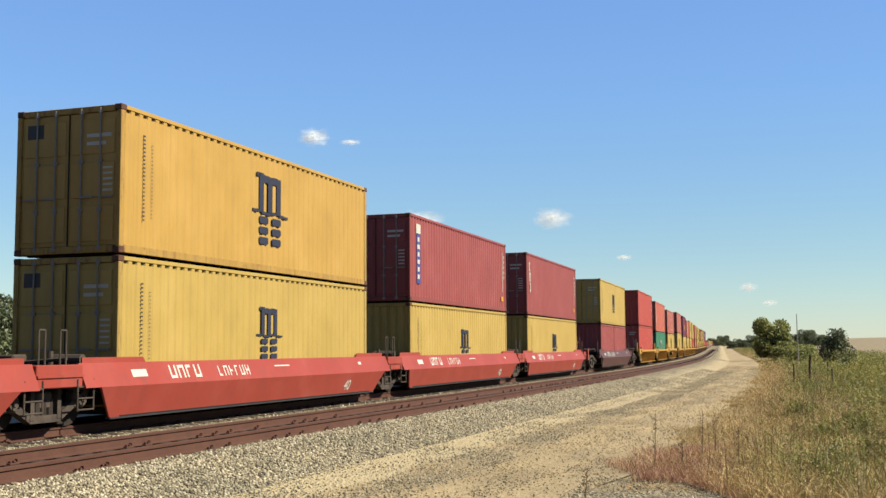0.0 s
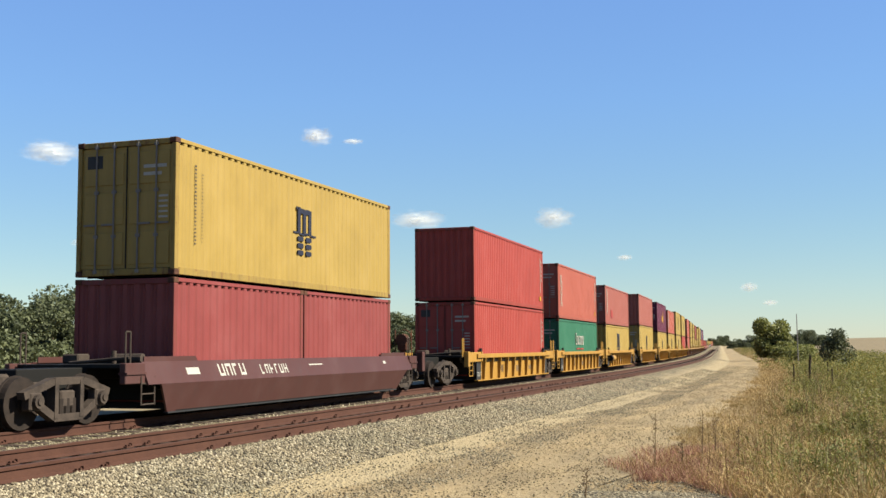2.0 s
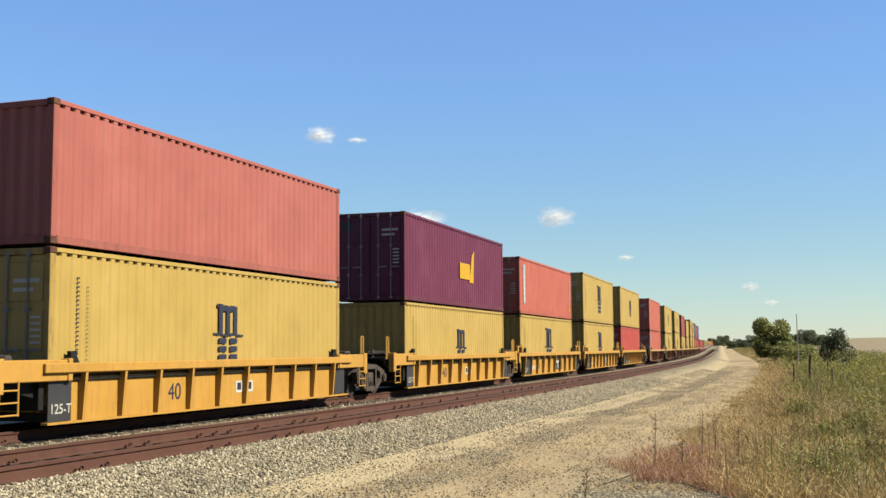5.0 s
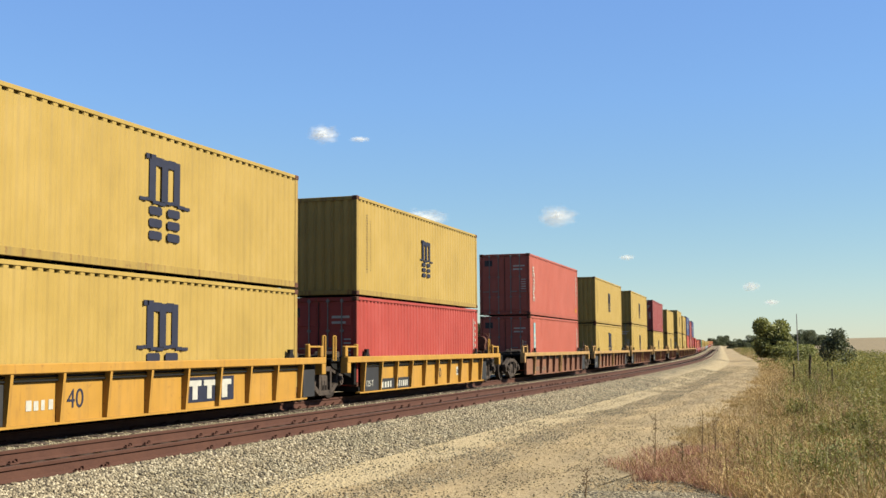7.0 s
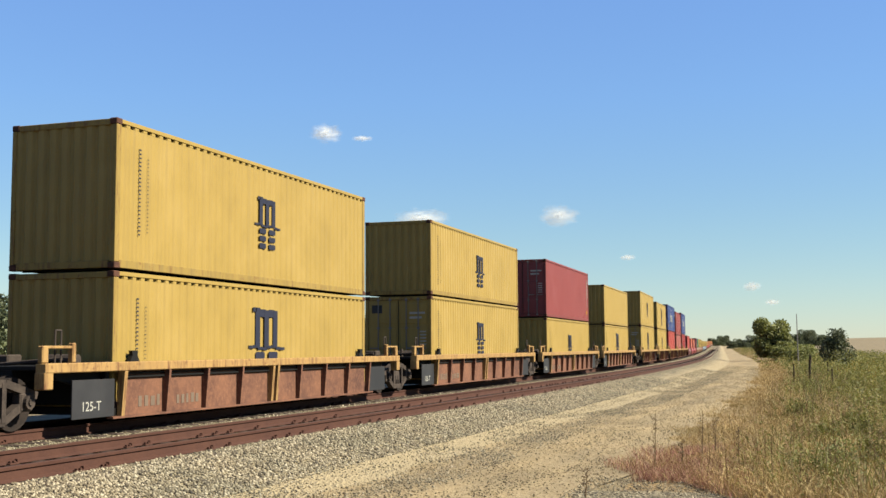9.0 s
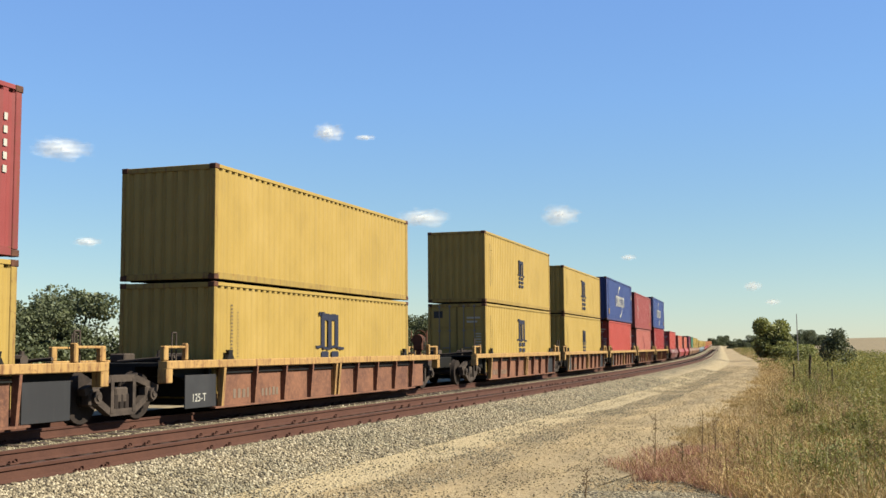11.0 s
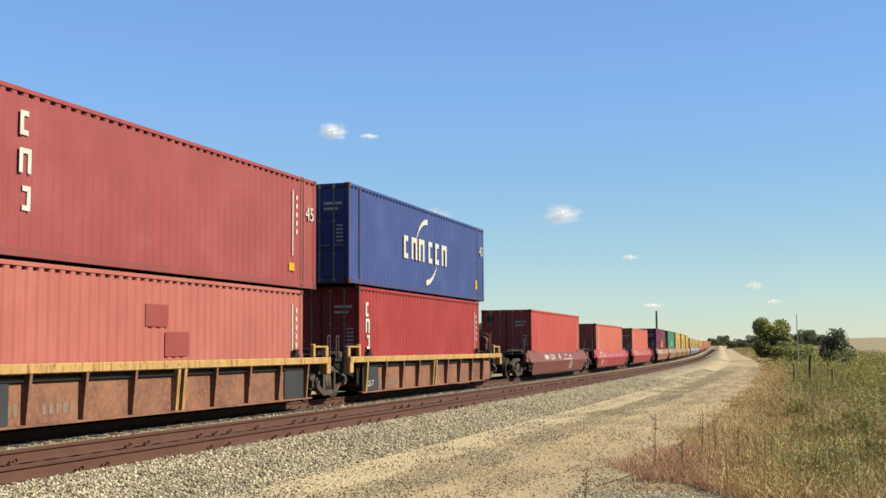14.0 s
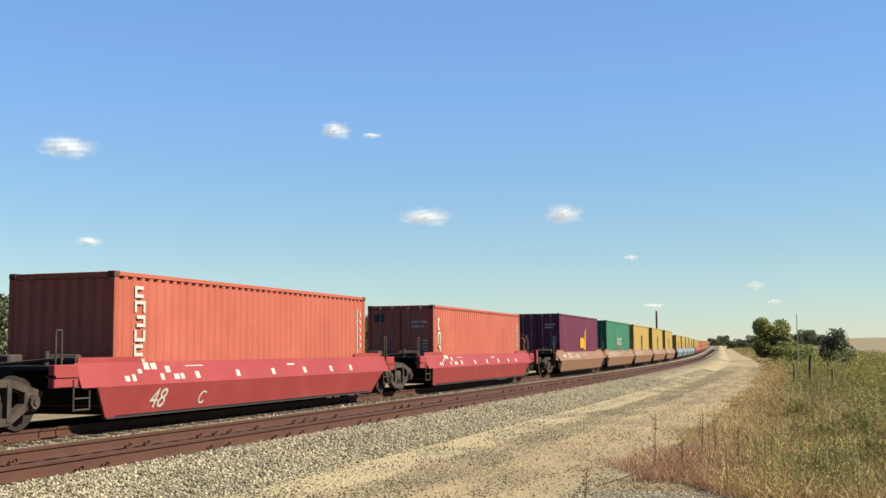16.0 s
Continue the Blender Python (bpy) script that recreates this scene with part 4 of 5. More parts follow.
def well_car_ribbed(color, near_gap, far_gap, label, place=0.0):
    """A well car with a top chord and upright ribs along its sides; the older yellow kind has raised corner blocks."""
    m = CAR_PAINT[color]
    raised = color == "yellow" and place < 170
    rust = color == "rust"
    signed = color == "yellow" and 170 < place < 200
    numbered = color == "yellow" and place > 200
    style = (color, raised, signed, numbered)
    near_over = 0.35 if raised else (1.2 if near_gap < 17.2 else 2.2)
    far_over = 0.35 if raised else (1.2 if far_gap < 17.2 else (2.2 if far_gap < 19.0 else 2.45))
    near_panel = -1.30 if near_over > 2 else (0.0 if rust else 0.17)
    far_panel = LEN + 0.06 if 2 < far_over < 2.3 else LEN - 1.2
    chord = CHORD_PAINT if rust else CAR_PAINT["yellow"]
    car = new("well_car")
    for side in (1, -1):
        part("top_chord", ("Y_chord", side, color, near_over, far_over), chord, car, lambda bm, side=side: box(bm, *sorted((side * 1.25, side * 1.47)), -near_over, LEN + far_over, 0.98, 1.15, 0.015))
        part("side_plate", ("Y_plate", side, color), m, car, lambda bm, side=side: box(bm, *sorted((side * 1.27, side * 1.29)), 0.2, LEN - 0.2, 0.14, 0.985))
        part("bottom_flange", ("Y_fl", side, color), m, car, lambda bm, side=side: box(bm, *sorted((side * 1.26, side * 1.40)), -0.2, LEN + 0.2, 0.10, 0.14))
        part("inner_rail", ("Y_pipe", side), DARK, car, lambda bm, side=side: (rod(bm, (side * 1.325, 0.2, 0.86), (side * 1.325, LEN - 0.2, 0.86), 0.022, 6), rod(bm, (side * 1.325, 0.2, 0.93), (side * 1.325, LEN - 0.2, 0.93), 0.018, 6)), "dark brake pipe under the chord")
        if rust:
            panels = [] if near_gap >= 19 else [(near_panel, near_panel + 1.24, 0.84)]
            panels += [] if far_gap >= 19 else [(far_panel, far_panel + 1.24, 0.84)]
            if far_gap >= 19:
                part("side_box", ("Y_far_box", side), m, car, lambda bm, side=side: box(bm, *sorted((side * 1.20, side * 1.33)), LEN + 0.02, LEN + 1.10, 0.145, 0.86, 0.01), "rusty steel box beside the well")
            if near_gap >= 19 and place < 300:
                part("side_box", ("Y_box", side), m, car, lambda bm, side=side: box(bm, *sorted((side * 1.20, side * 1.33)), -1.30, -0.06, 0.145, 0.86, 0.01), "rusty steel box beside the well")
        elif raised:
            panels = ((-0.10, 0.52, 0.84), (LEN - 0.52, LEN + 0.10, 0.84))
        else:
            panels = ((near_panel, near_panel + 1.26, 0.82), (LEN + 0.14, LEN + 0.80, 0.84))
            if numbered:
                panels += ((1.52, 2.75, 0.47), (2.84, 4.07, 0.47))
        for a, b, z in panels:
            part("end_panel", ("Y_endp", a, b, z, side), PANEL_GREY, car, lambda bm, side=side, a=a, b=b, z=z: box(bm, *sorted((side * 1.295, side * 1.325)), a, b, 0.145, z, 0.006), "dark grey painted panel")
        if rust:
            ribs = [0.12 + i * (LEN - 0.24) / 8 for i in range(9)]
        elif raised:
            ribs = [0.78 + i * (LEN - 1.56) / 9 for i in range(10)]
        else:
            ribs = [0.14 + i * (LEN - 0.26) / 9 for i in range(10)]
        for i, yy in enumerate(ribs):
            broad = i in (0, 4) and rust

            def rib(bm, side=side, broad=broad):
                w = 0.07 if not broad else 0.10
                x = side * 1.29
                prism(bm, [(x, 0.12), (x + side * 0.10, 0.12), (x + side * 0.165, 0.98), (x, 0.98)], lambda u, v, t: (u, t, v), -w / 2, w / 2)
            part("rib", ("Y_rib", side, color, broad), chord if broad else m, car, rib, at=pose(0, yy, 0))
            if rust and i == 4:
                part("rib", ("Y_rib", side, color, broad), chord, car, rib, at=pose(0, yy + 0.24, 0))
        if not raised:
            for end, way in ((-near_over, 1), (LEN + far_over, -1)):
                def rail_frame(bm, side=side, end=end, way=way):
                    x0, x1 = sorted((side * 1.28, side * 1.40))
                    box(bm, x0, x1, *sorted((end, end + way * 0.16)), 1.15, 1.45, 0.02)
                    box(bm, x0, x1, *sorted((end + way * 0.80, end + way * 0.90)), 1.15, 1.50, 0.02)
                    box(bm, x0 + 0.02, x1 - 0.02, *sorted((end + way * 0.1, end + way * 0.88)), 1.40, 1.45, 0.01)
                part("hand_frame", ("Y_frame", side, end, color), chord, car, rail_frame, "worn yellow step frame on the chord end")
                part("end_bracket", ("Y_tip", side, end, color), chord, car, lambda bm, side=side, end=end, way=way: box(bm, *sorted((side * 1.24, side * 1.46)), *sorted((end - way * 0.01, end + way * 0.22)), 0.70, 1.0, 0.015))
    for a in (0.0, 3.0, 5.85, 8.7, LEN - 0.5):
        part("floor_beam", ("Y_floor",), DARK, car, lambda bm: box(bm, -1.27, 1.27, 0, 0.5, 0.15, WELL - 0.005), at=pose(0, a, 0))

    def marks(bm):
        if signed:
            for y, w in ((6.98, 0.50), (7.58, 0.46), (8.16, 0.58)):
                box(bm, 1.300, 1.306, y, y + w, 0.60, 0.72)
                box(bm, 1.300, 1.306, y + w * 0.3, y + w * 0.7, 0.32, 0.60)
            mark_bars(bm, 1.293, 2.0, 0.36, 4, 0.15, 0.18, 0.04, 6)
        elif numbered:
            mark_bars(bm, 1.327, 1.68, 0.20, 4, 0.17, 0.20, 0.06, 7)
            mark_bars(bm, 1.327, 2.96, 0.20, 6, 0.12, 0.20, 0.05, 8)
            box(bm, 1.291, 1.296, 9.15, 9.60, 0.40, 0.70)
        elif rust:
            mark_bars(bm, 1.293, 0.75, 0.28, 4, 0.16, 0.22, 0.05, 3)
            mark_bars(bm, 1.293, 2.10, 0.28, 5, 0.13, 0.20, 0.05, 4)
        elif place > 115:
            box(bm, 1.291, 1.296, 6.35, 7.15, 0.40, 0.66)
        else:
            mark_bars(bm, 1.293, 6.30, 0.36, 3, 0.24, 0.26, 0.05, 5)
            mark_bars(bm, 1.293, 8.60, 0.40, 2, 0.20, 0.20, 0.06, 9)
    old = rust or (raised and place < 115)
    part("car_marking", ("Y_marks", *style, old), FADED if old else WHITE, car, marks, "faded unreadable car markings" if old else "white painted markings on the side")
    if signed:
        part("sign_panel", ("Y_sign", "wide"), NAVY, car, lambda bm: box(bm, 1.292, 1.298, 6.88, 8.86, 0.26, 0.79), "dark painted sign panel")
    elif numbered or (raised and place > 115):
        y = 9.2 if numbered else 6.42
        part("sign_panel", ("Y_sign", y), NAVY, car, lambda bm: [box(bm, 1.294, 1.300, y + k * (0.12 if numbered else 0.24), y + k * (0.12 if numbered else 0.24) + (0.08 if numbered else 0.17), 0.46, 0.62) for k in range(3)], "dark block glyphs")
    if color == "yellow":
        text_part(car, "40", 0.48, 3.62 if raised else (6.95 if numbered else 3.05), 0.36, 1.293, NAVY, "dark painted number 40")
    if not rust or near_gap < 19:
        text_part(car, "125-T", 0.24, near_panel + 0.25 if not raised else -0.06, 0.28, 1.328, WHITE, "white painted capacity marking")
    if raised and 115 < place < 130:
        tank = part("air_reservoir", "reservoir", m, car, lambda bm: rod(bm, (1.46, 0.45, 0.66), (1.46, 1.95, 0.66), 0.17, 16), "yellow air reservoir on the side")
        part("tank_end", "reservoir_end", DARK, tank, lambda bm: (rod(bm, (1.46, 0.02, 0.66), (1.46, 0.45, 0.66), 0.20, 16), rod(bm, (1.40, -0.5, 0.70), (1.40, 0.02, 0.66), 0.03, 6)), "black brake cylinder")

    def locks(bm):
        for yy in (0.55, LEN - 0.55):
            for sx in (-1, 1):
                prism(bm, [(yy - 0.16, 1.15), (yy + 0.16, 1.15), (yy + 0.08, 1.27), (yy + 0.10, 1.36), (yy - 0.10, 1.36), (yy - 0.08, 1.27)], along_x, sx * 1.30 - 0.04, sx * 1.30 + 0.04)
    part("container_guide", ("Y_guides",), DARK, car, locks, "small dark container guides")
    end_gear(car, 0.0, -1, m if raised else chord, ("Y", color), near_gap < 19.0, raised)
    end_gear(car, LEN, 1, m if raised else chord, ("Y", color), far_gap < 19.0, raised)
    truck(car, -(near_gap - LEN) / 2 if near_gap < 19.0 else (-1.70 if place > 300 else -3.15))
    if far_gap >= 19.0:
        truck(car, LEN + 1.6)
    return tagged(car, label, "well car", "cars of the train")


R_CAR = {"red": "bright red steel well car with slanted ends", "brown": "dull brown steel well car with slanted ends", "maroon": "dark red steel well car with white markings",
         "oxide": "dull oxide red steel well car with white emblem",
         "tan": "tan steel well car with slanted ends", "grey": "blue-grey steel well car"}
Y_CAR = {"yellow": "yellow ribbed steel well car", "rust": "rusty brown ribbed well car with worn yellow chord"}
# place along the line at the start, car kind and colour, lower box, upper box: colour, height, mark, near end
H, S = HIGH, STD
STACKS = [
    (1.75, "R", "red", ("yellow", S, "pillars", "doors"), ("yellow", H, "pillars", "doors")),
    (17.65, "R", "red", ("yellow", H, "pillars", "doors"), ("amber", H, "pillars_big", "doors")),
    (33.55, "R", "red", ("yellow", S, "pillars", "plain"), ("maroon", H, "strip_side", "doors")),
    (49.59, "R", "red", ("yellow", S, "pillars", "plain"), ("maroon", H, "slabs", "doors")),
    (70.63, "R", "brown", ("maroon", S, "pair", "plain"), ("yellow", H, "pillars", "doors")),
    (91.92, "Y", "yellow", ("red", H, "red", "doors"), ("red", H, "red", "plain")),
    (107.82, "Y", "yellow", ("green", S, "row", "doors"), ("salmon", H, "stacked", "doors")),
    (123.78, "Y", "yellow", ("yellow", S, "pillars_big", "plain"), ("rose", S, "stacked_patched", "doors")),
    (143.35, "Y", "yellow", ("yellow", H, "pillars", "doors"), ("rose", S, "", "plain")),
    (160.71, "Y", "yellow", ("yellow", S, "pillars", "plain"), ("purple", H, "wing", "doors")),
    (175.85, "Y", "yellow", ("yellow", S, "pillars_big", "plain"), ("salmon", S, "strip_side_pale", "doors")),
    (191.81, "Y", "yellow", ("yellow", S, "pillars_big", "plain"), ("yellow", H, "pillars_big", "doors")),
    (207.83, "Y", "yellow", ("red", S, "red", "doors"), ("yellow", H, "pillars", "plain")),
    (228.89, "Y", "rust", ("salmon", S, "strip_side_pale", "doors"), ("salmon", H, "stacked", "doors")),
    (247.31, "Y", "rust", ("yellow", S, "pillars_big", "plain"), ("yellow", H, "pillars", "plain")),
    (265.45, "Y", "rust", ("yellow", H, "pillars", "doors"), ("yellow", S, "pillars", "plain")),
    (283.55, "Y", "rust", ("yellow", S, "pillars", "plain"), ("maroon", H, "red", "doors")),
    (302.02, "Y", "rust", ("yellow", S, "pillars_big", "plain"), ("yellow", S, "", "plain")),
    (323.30, "Y", "rust", ("yellow", H, "pillars_big", "doors"), ("yellow", H, "pillars", "plain")),
    (339.15, "Y", "rust", ("yellow", H, "pillars", "plain"), ("yellow", S, "pillars_big", "plain")),
    (355.02, "Y", "rust", ("red", H, "red", "doors"), ("blue", H, "arcs", "plain")),
    (370.85, "Y", "rust", ("rose", S, "patched", "doors"), ("maroon", H, "columns", "plain")),
    (386.75, "Y", "rust", ("crimson", H, "slabs", "doors"), ("blue", H, "arcs", "doors")),
    (407.85, "R", "oxide", ("red", H, "red", "doors"), None),
    (426.06, "R", "maroon", ("orange", S, "stacked", "plain"), None),
    (444.40, "R", "maroon", ("orange", S, "slabs", "doors"), None),
    (465.47, "R", "tan", ("purple", H, "wing", "doors"), None),
    (481.52, "R", "tan", ("green", H, "row", "plain"), None),
    (496.56, "R", "tan", ("yellow", H, "pillars", "plain"), None),
    (512.17, "R", "tan", ("yellow", H, "pillars", "plain"), None),
    (528.23, "R", "tan", ("yellow", H, "pillars", "plain"), None),
]
far = 549.0
for i in range(24):
    car_color = "grey" if i < 5 else ("red" if i < 12 else "tan")
    STACKS.append((far, "R", car_color, ("yellow" if i < 7 else ("orange", "yellow", "salmon")[i % 3], S, "pillars" if i < 5 else "", "plain"), None))
    far += 15.7 if i % 5 != 4 else 20.5
CALLED = {"amber": "amber yellow", "maroon": "maroon", "red": "bright red", "crimson": "deep red", "salmon": "faded red", "rose": "faded pinkish red", "orange": "orange red", "purple": "dark purple"}


def box_label(spec, upper):
    color, h, logo, end = spec
    tall = "tall " if h > 2.7 else ""
    tail = "stacked on another" if upper else "in a well car"
    face = "with doors " if end == "doors" else ""
    return f"{CALLED.get(color, color)} {tall}corrugated shipping container {face}{tail}"


for i, (s0, kind, color, low, up) in enumerate(STACKS):
    near_gap = s0 - STACKS[i - 1][0] if i else 15.9
    far_gap = STACKS[i + 1][0] - s0 if i + 1 < len(STACKS) else 15.7
    if kind == "R":
        car = well_car_smooth(color, near_gap, far_gap, R_CAR[color], "48 C" if abs(s0 - 426.06) < 0.1 else ("40" if color == "red" and s0 < 60 else ""))
    else:
        car = well_car_ribbed(color, near_gap, far_gap, Y_CAR[color], s0)
    MOVING.append((car, s0, 0.0))
    if low[2] == "pair":
        for k, e in ((0, "plain"), (1, "doors")):
            c = container(low[0], low[1], "data" if k else "", e, "dusty red twenty foot container beside its twin in a well car", 6.058)
            MOVING.append((c, s0, WELL, k * (LEN - 6.058)))
    else:
        MOVING.append((container(*low, box_label(low, False)), s0, WELL))
    if up:
        long = 13.716 if up[2] in ("arcs", "columns") else LEN
        MOVING.append((container(*up, box_label(up, True), long), s0, WELL + low[1] + 0.05))


def line_pose(s, z, shift=0.0):
    a, b = line_at(s), line_at(s + LEN)
    d = b - a
    tilt = math.degrees(math.atan2(d.z, math.hypot(d.x, d.y)))
    m = pose(a.x, a.y, a.z, tilt, 0, math.degrees(math.atan2(-d.x, d.y)))
    return m @ Matrix.Translation((0, shift, z))


# ---- grass, weeds and stalks on the verge ----
def blades(name, x, y, z, height, width, lean, mat, label, seed, category="grass", segs=2):
    """Bent tapering blades, one island each; arrays give root, height, width."""
    r = np.random.RandomState(seed)
    n = len(x)
    a = r.rand(n) * 6.283
    wa = r.rand(n) * 6.283
    dx, dy = np.cos(a) * lean * height, np.sin(a) * lean * height
    wx, wy = np.cos(wa) * width / 2, np.sin(wa) * width / 2
    P = lambda t, k: np.stack([x + dx * t * t + wx * k, y + dy * t * t + wy * k, z + height * t * (1 - 0.25 * lean * t)], -1)
    v = np.stack([P(0.0, -1), P(0.0, 1), P(0.55, -0.8), P(0.55, 0.8), P(1.0, 0.0)], 1).reshape(-1, 3)
    f = (np.array([(0, 1, 3), (0, 3, 2), (2, 3, 4)])[None] + (np.arange(n) * 5)[:, None, None]).reshape(-1)
    ob = fast_mesh(name, v, f, 3, mat)
    return tagged(ob, label, category, kind="stuff")


def ground_z(x, y):
    la = x - x_at_y(y)
    field = 0.0072 * np.clip(y - 150.0, 0, 700) * np.clip((la - 25.0) / 60.0, 0, 1)
    return ROAD_Z - 0.06 + rise(y) + field


def verge(count, seed, lat0, lat1, y0, y1, power=1.5, clump=0.35, per=14):
    """Clustered places on the verge beside the road, denser near the camera."""
    r = np.random.RandomState(seed)
    n = count // per
    cy = y0 + (y1 - y0) * r.rand(n) ** power
    cl = lat0 + (lat1 - lat0) * r.rand(n)
    y = np.repeat(cy, per) + r.randn(n * per) * clump
    la = np.repeat(cl, per) + r.randn(n * per) * clump
    edge = 10.75 + 0.35 * np.sin(y * 0.9) + 0.25 * np.sin(y * 2.3 + 1)
    front = 16.1 + np.clip(la - 11.9, 0, 1.3) * -1.9
    keep = (la > edge) & (y > front)
    x = x_at_y(y) + la
    return x[keep], y[keep], r


def grow(name, count, seed, lat0, lat1, y0, y1, h0, h1, width, lean, mat, label, power=1.5, clump=0.35, per=14, category="grass"):
    x, y, r = verge(count, seed, lat0, lat1, y0, y1, power, clump, per)
    n = len(x)
    tall = 0.55 + 0.9 * np.array([noise.noise((float(a) * 0.5, float(b) * 0.35, 7.0)) * 0.5 + 0.5 for a, b in zip(x[::7], y[::7])])
    tall = np.repeat(tall, 7)[:n]
    tall = np.concatenate([tall, np.ones(n - len(tall))])
    h = (h0 + (h1 - h0) * r.rand(n)) * tall
    w = width * (0.6 + 0.8 * r.rand(n)) * (1 + np.clip(y - 25, 0, 120) / 40)
    return blades(name, x, y, ground_z(x, y), h, w, lean * (0.3 + r.rand(n)), mat, label, seed + 50, category)


def foliage(name, count, seed, lat0, lat1, y0, y1, h0, h1, leaf, mat, label, patch, power=1.6):
    """Small leaves heaped into low uneven plants; patch picks where this kind grows."""
    x, y, r = verge(count, seed, lat0, lat1, y0, y1, power, 0.22, 22)
    f = np.array([noise.noise((float(a) * 0.55, float(b) * 0.22, patch)) for a, b in zip(x[::6], y[::6])])
    f = np.repeat(f, 6)[:len(x)]
    f = np.concatenate([f, np.zeros(len(x) - len(f))])
    ok = f > -0.12
    x, y, f = x[ok], y[ok], f[ok]
    n = len(x)
    la = x - x_at_y(y)
    grown = np.clip((la - 10.6) / 2.2, 0.25, 1.0)
    top = (h0 + (h1 - h0) * np.clip(f * 1.6 + 0.35, 0, 1)) * grown
    z = ground_z(x, y) + top * r.rand(n) ** 0.6
    p = np.stack([x, y, z], 1)
    nn = r.randn(n, 3)
    u = np.cross(nn, r.randn(n, 3))
    u /= np.linalg.norm(u, axis=1)[:, None]
    v = np.cross(u, nn)
    v /= np.linalg.norm(v, axis=1)[:, None]
    s = (leaf * (0.5 + 0.9 * r.rand(n)) * (1 + np.clip(y - 20, 0, 130) / 48))[:, None]
    vt = np.stack([p - u * s, p + v * s * 0.35, p + u * s, p - v * s * 0.35], 1).reshape(-1, 3)
    ob = fast_mesh(name, vt, np.arange(n * 4), 4, mat)
    return tagged(ob, label, "weeds", kind="stuff")


grow("straw_grass", 26000, 21, 10.7, 13.6, 15, 110, 0.10, 0.30, 0.006, 0.9, STRAW, "dry straw-coloured grass along the road edge")
grow("straw_grass", 50000, 22, 12.2, 30.0, 13.5, 140, 0.14, 0.46, 0.009, 1.2, STRAW, "tall dry straw-coloured grass")
grow("straw_tufts", 20000, 28, 12.4, 18.0, 13.5, 34, 0.16, 0.54, 0.010, 1.3, STRAW, "pale straw tufts in the foreground weeds")
grow("green_weeds", 26000, 23, 13.2, 34.0, 14, 130, 0.30, 0.95, 0.013, 0.8, WEED, "thin olive green weeds", category="weeds")
grow("red_grass", 13000, 25, 10.7, 12.7, 14.5, 21.0, 0.08, 0.26, 0.007, 0.8, RED_GRASS, "low reddish brown grass at the gravel edge")
grow("brown_stalks", 3600, 26, 12.5, 24.0, 14, 60, 0.50, 1.05, 0.008, 0.2, STALK, "dry brown upright weed stalks", clump=0.5, per=5, category="weeds")
grow("yellow_blooms", 1100, 27, 16.0, 30.0, 34, 90, 0.9, 1.25, 0.025, 0.25, BLOOM, "tall weeds with yellow blooms", clump=0.5, per=12, category="weeds")
foliage("leafy_weeds", 190000, 31, 12.6, 34.0, 13.6, 130, 0.25, 0.90, 0.022, WEED, "leafy olive green weeds in patches", 3.0)
foliage("leafy_weeds", 70000, 32, 14.2, 40.0, 22, 150, 0.5, 1.25, 0.030, WEED, "tall leafy green weeds along the fence", 5.0)
foliage("tall_weeds", 60000, 39, 14.6, 26.0, 20, 62, 1.0, 1.80, 0.026, WEED, "tall leafy green weeds beside the field", 27.0)
foliage("dry_weeds", 130000, 33, 10.9, 30.0, 13.5, 130, 0.12, 0.50, 0.019, STRAW, "dry tan weeds gone to seed", 8.0)
foliage("edge_grass", 110000, 38, 10.75, 13.2, 19, 100, 0.12, 0.42, 0.016, STRAW, "dry golden grass band beside the gravel road", 23.0)
foliage("brown_weeds", 60000, 34, 11.4, 30.0, 14, 110, 0.12, 0.55, 0.017, STALK, "withered brown weeds", 11.0)
foliage("reddish_weeds", 26000, 35, 10.7, 12.6, 14.6, 22, 0.08, 0.24, 0.013, RED_GRASS, "low reddish weeds at the gravel edge", 14.0)
foliage("far_weeds", 46000, 36, 11.0, 34.0, 90, 480, 0.5, 1.3, 0.030, WEED, "green and tan weeds along the far verge", 17.0, 1.2)
foliage("far_weeds", 30000, 37, 10.9, 24.0, 90, 480, 0.4, 0.9, 0.026, STRAW, "dry tan weeds along the far verge", 19.0, 1.2)


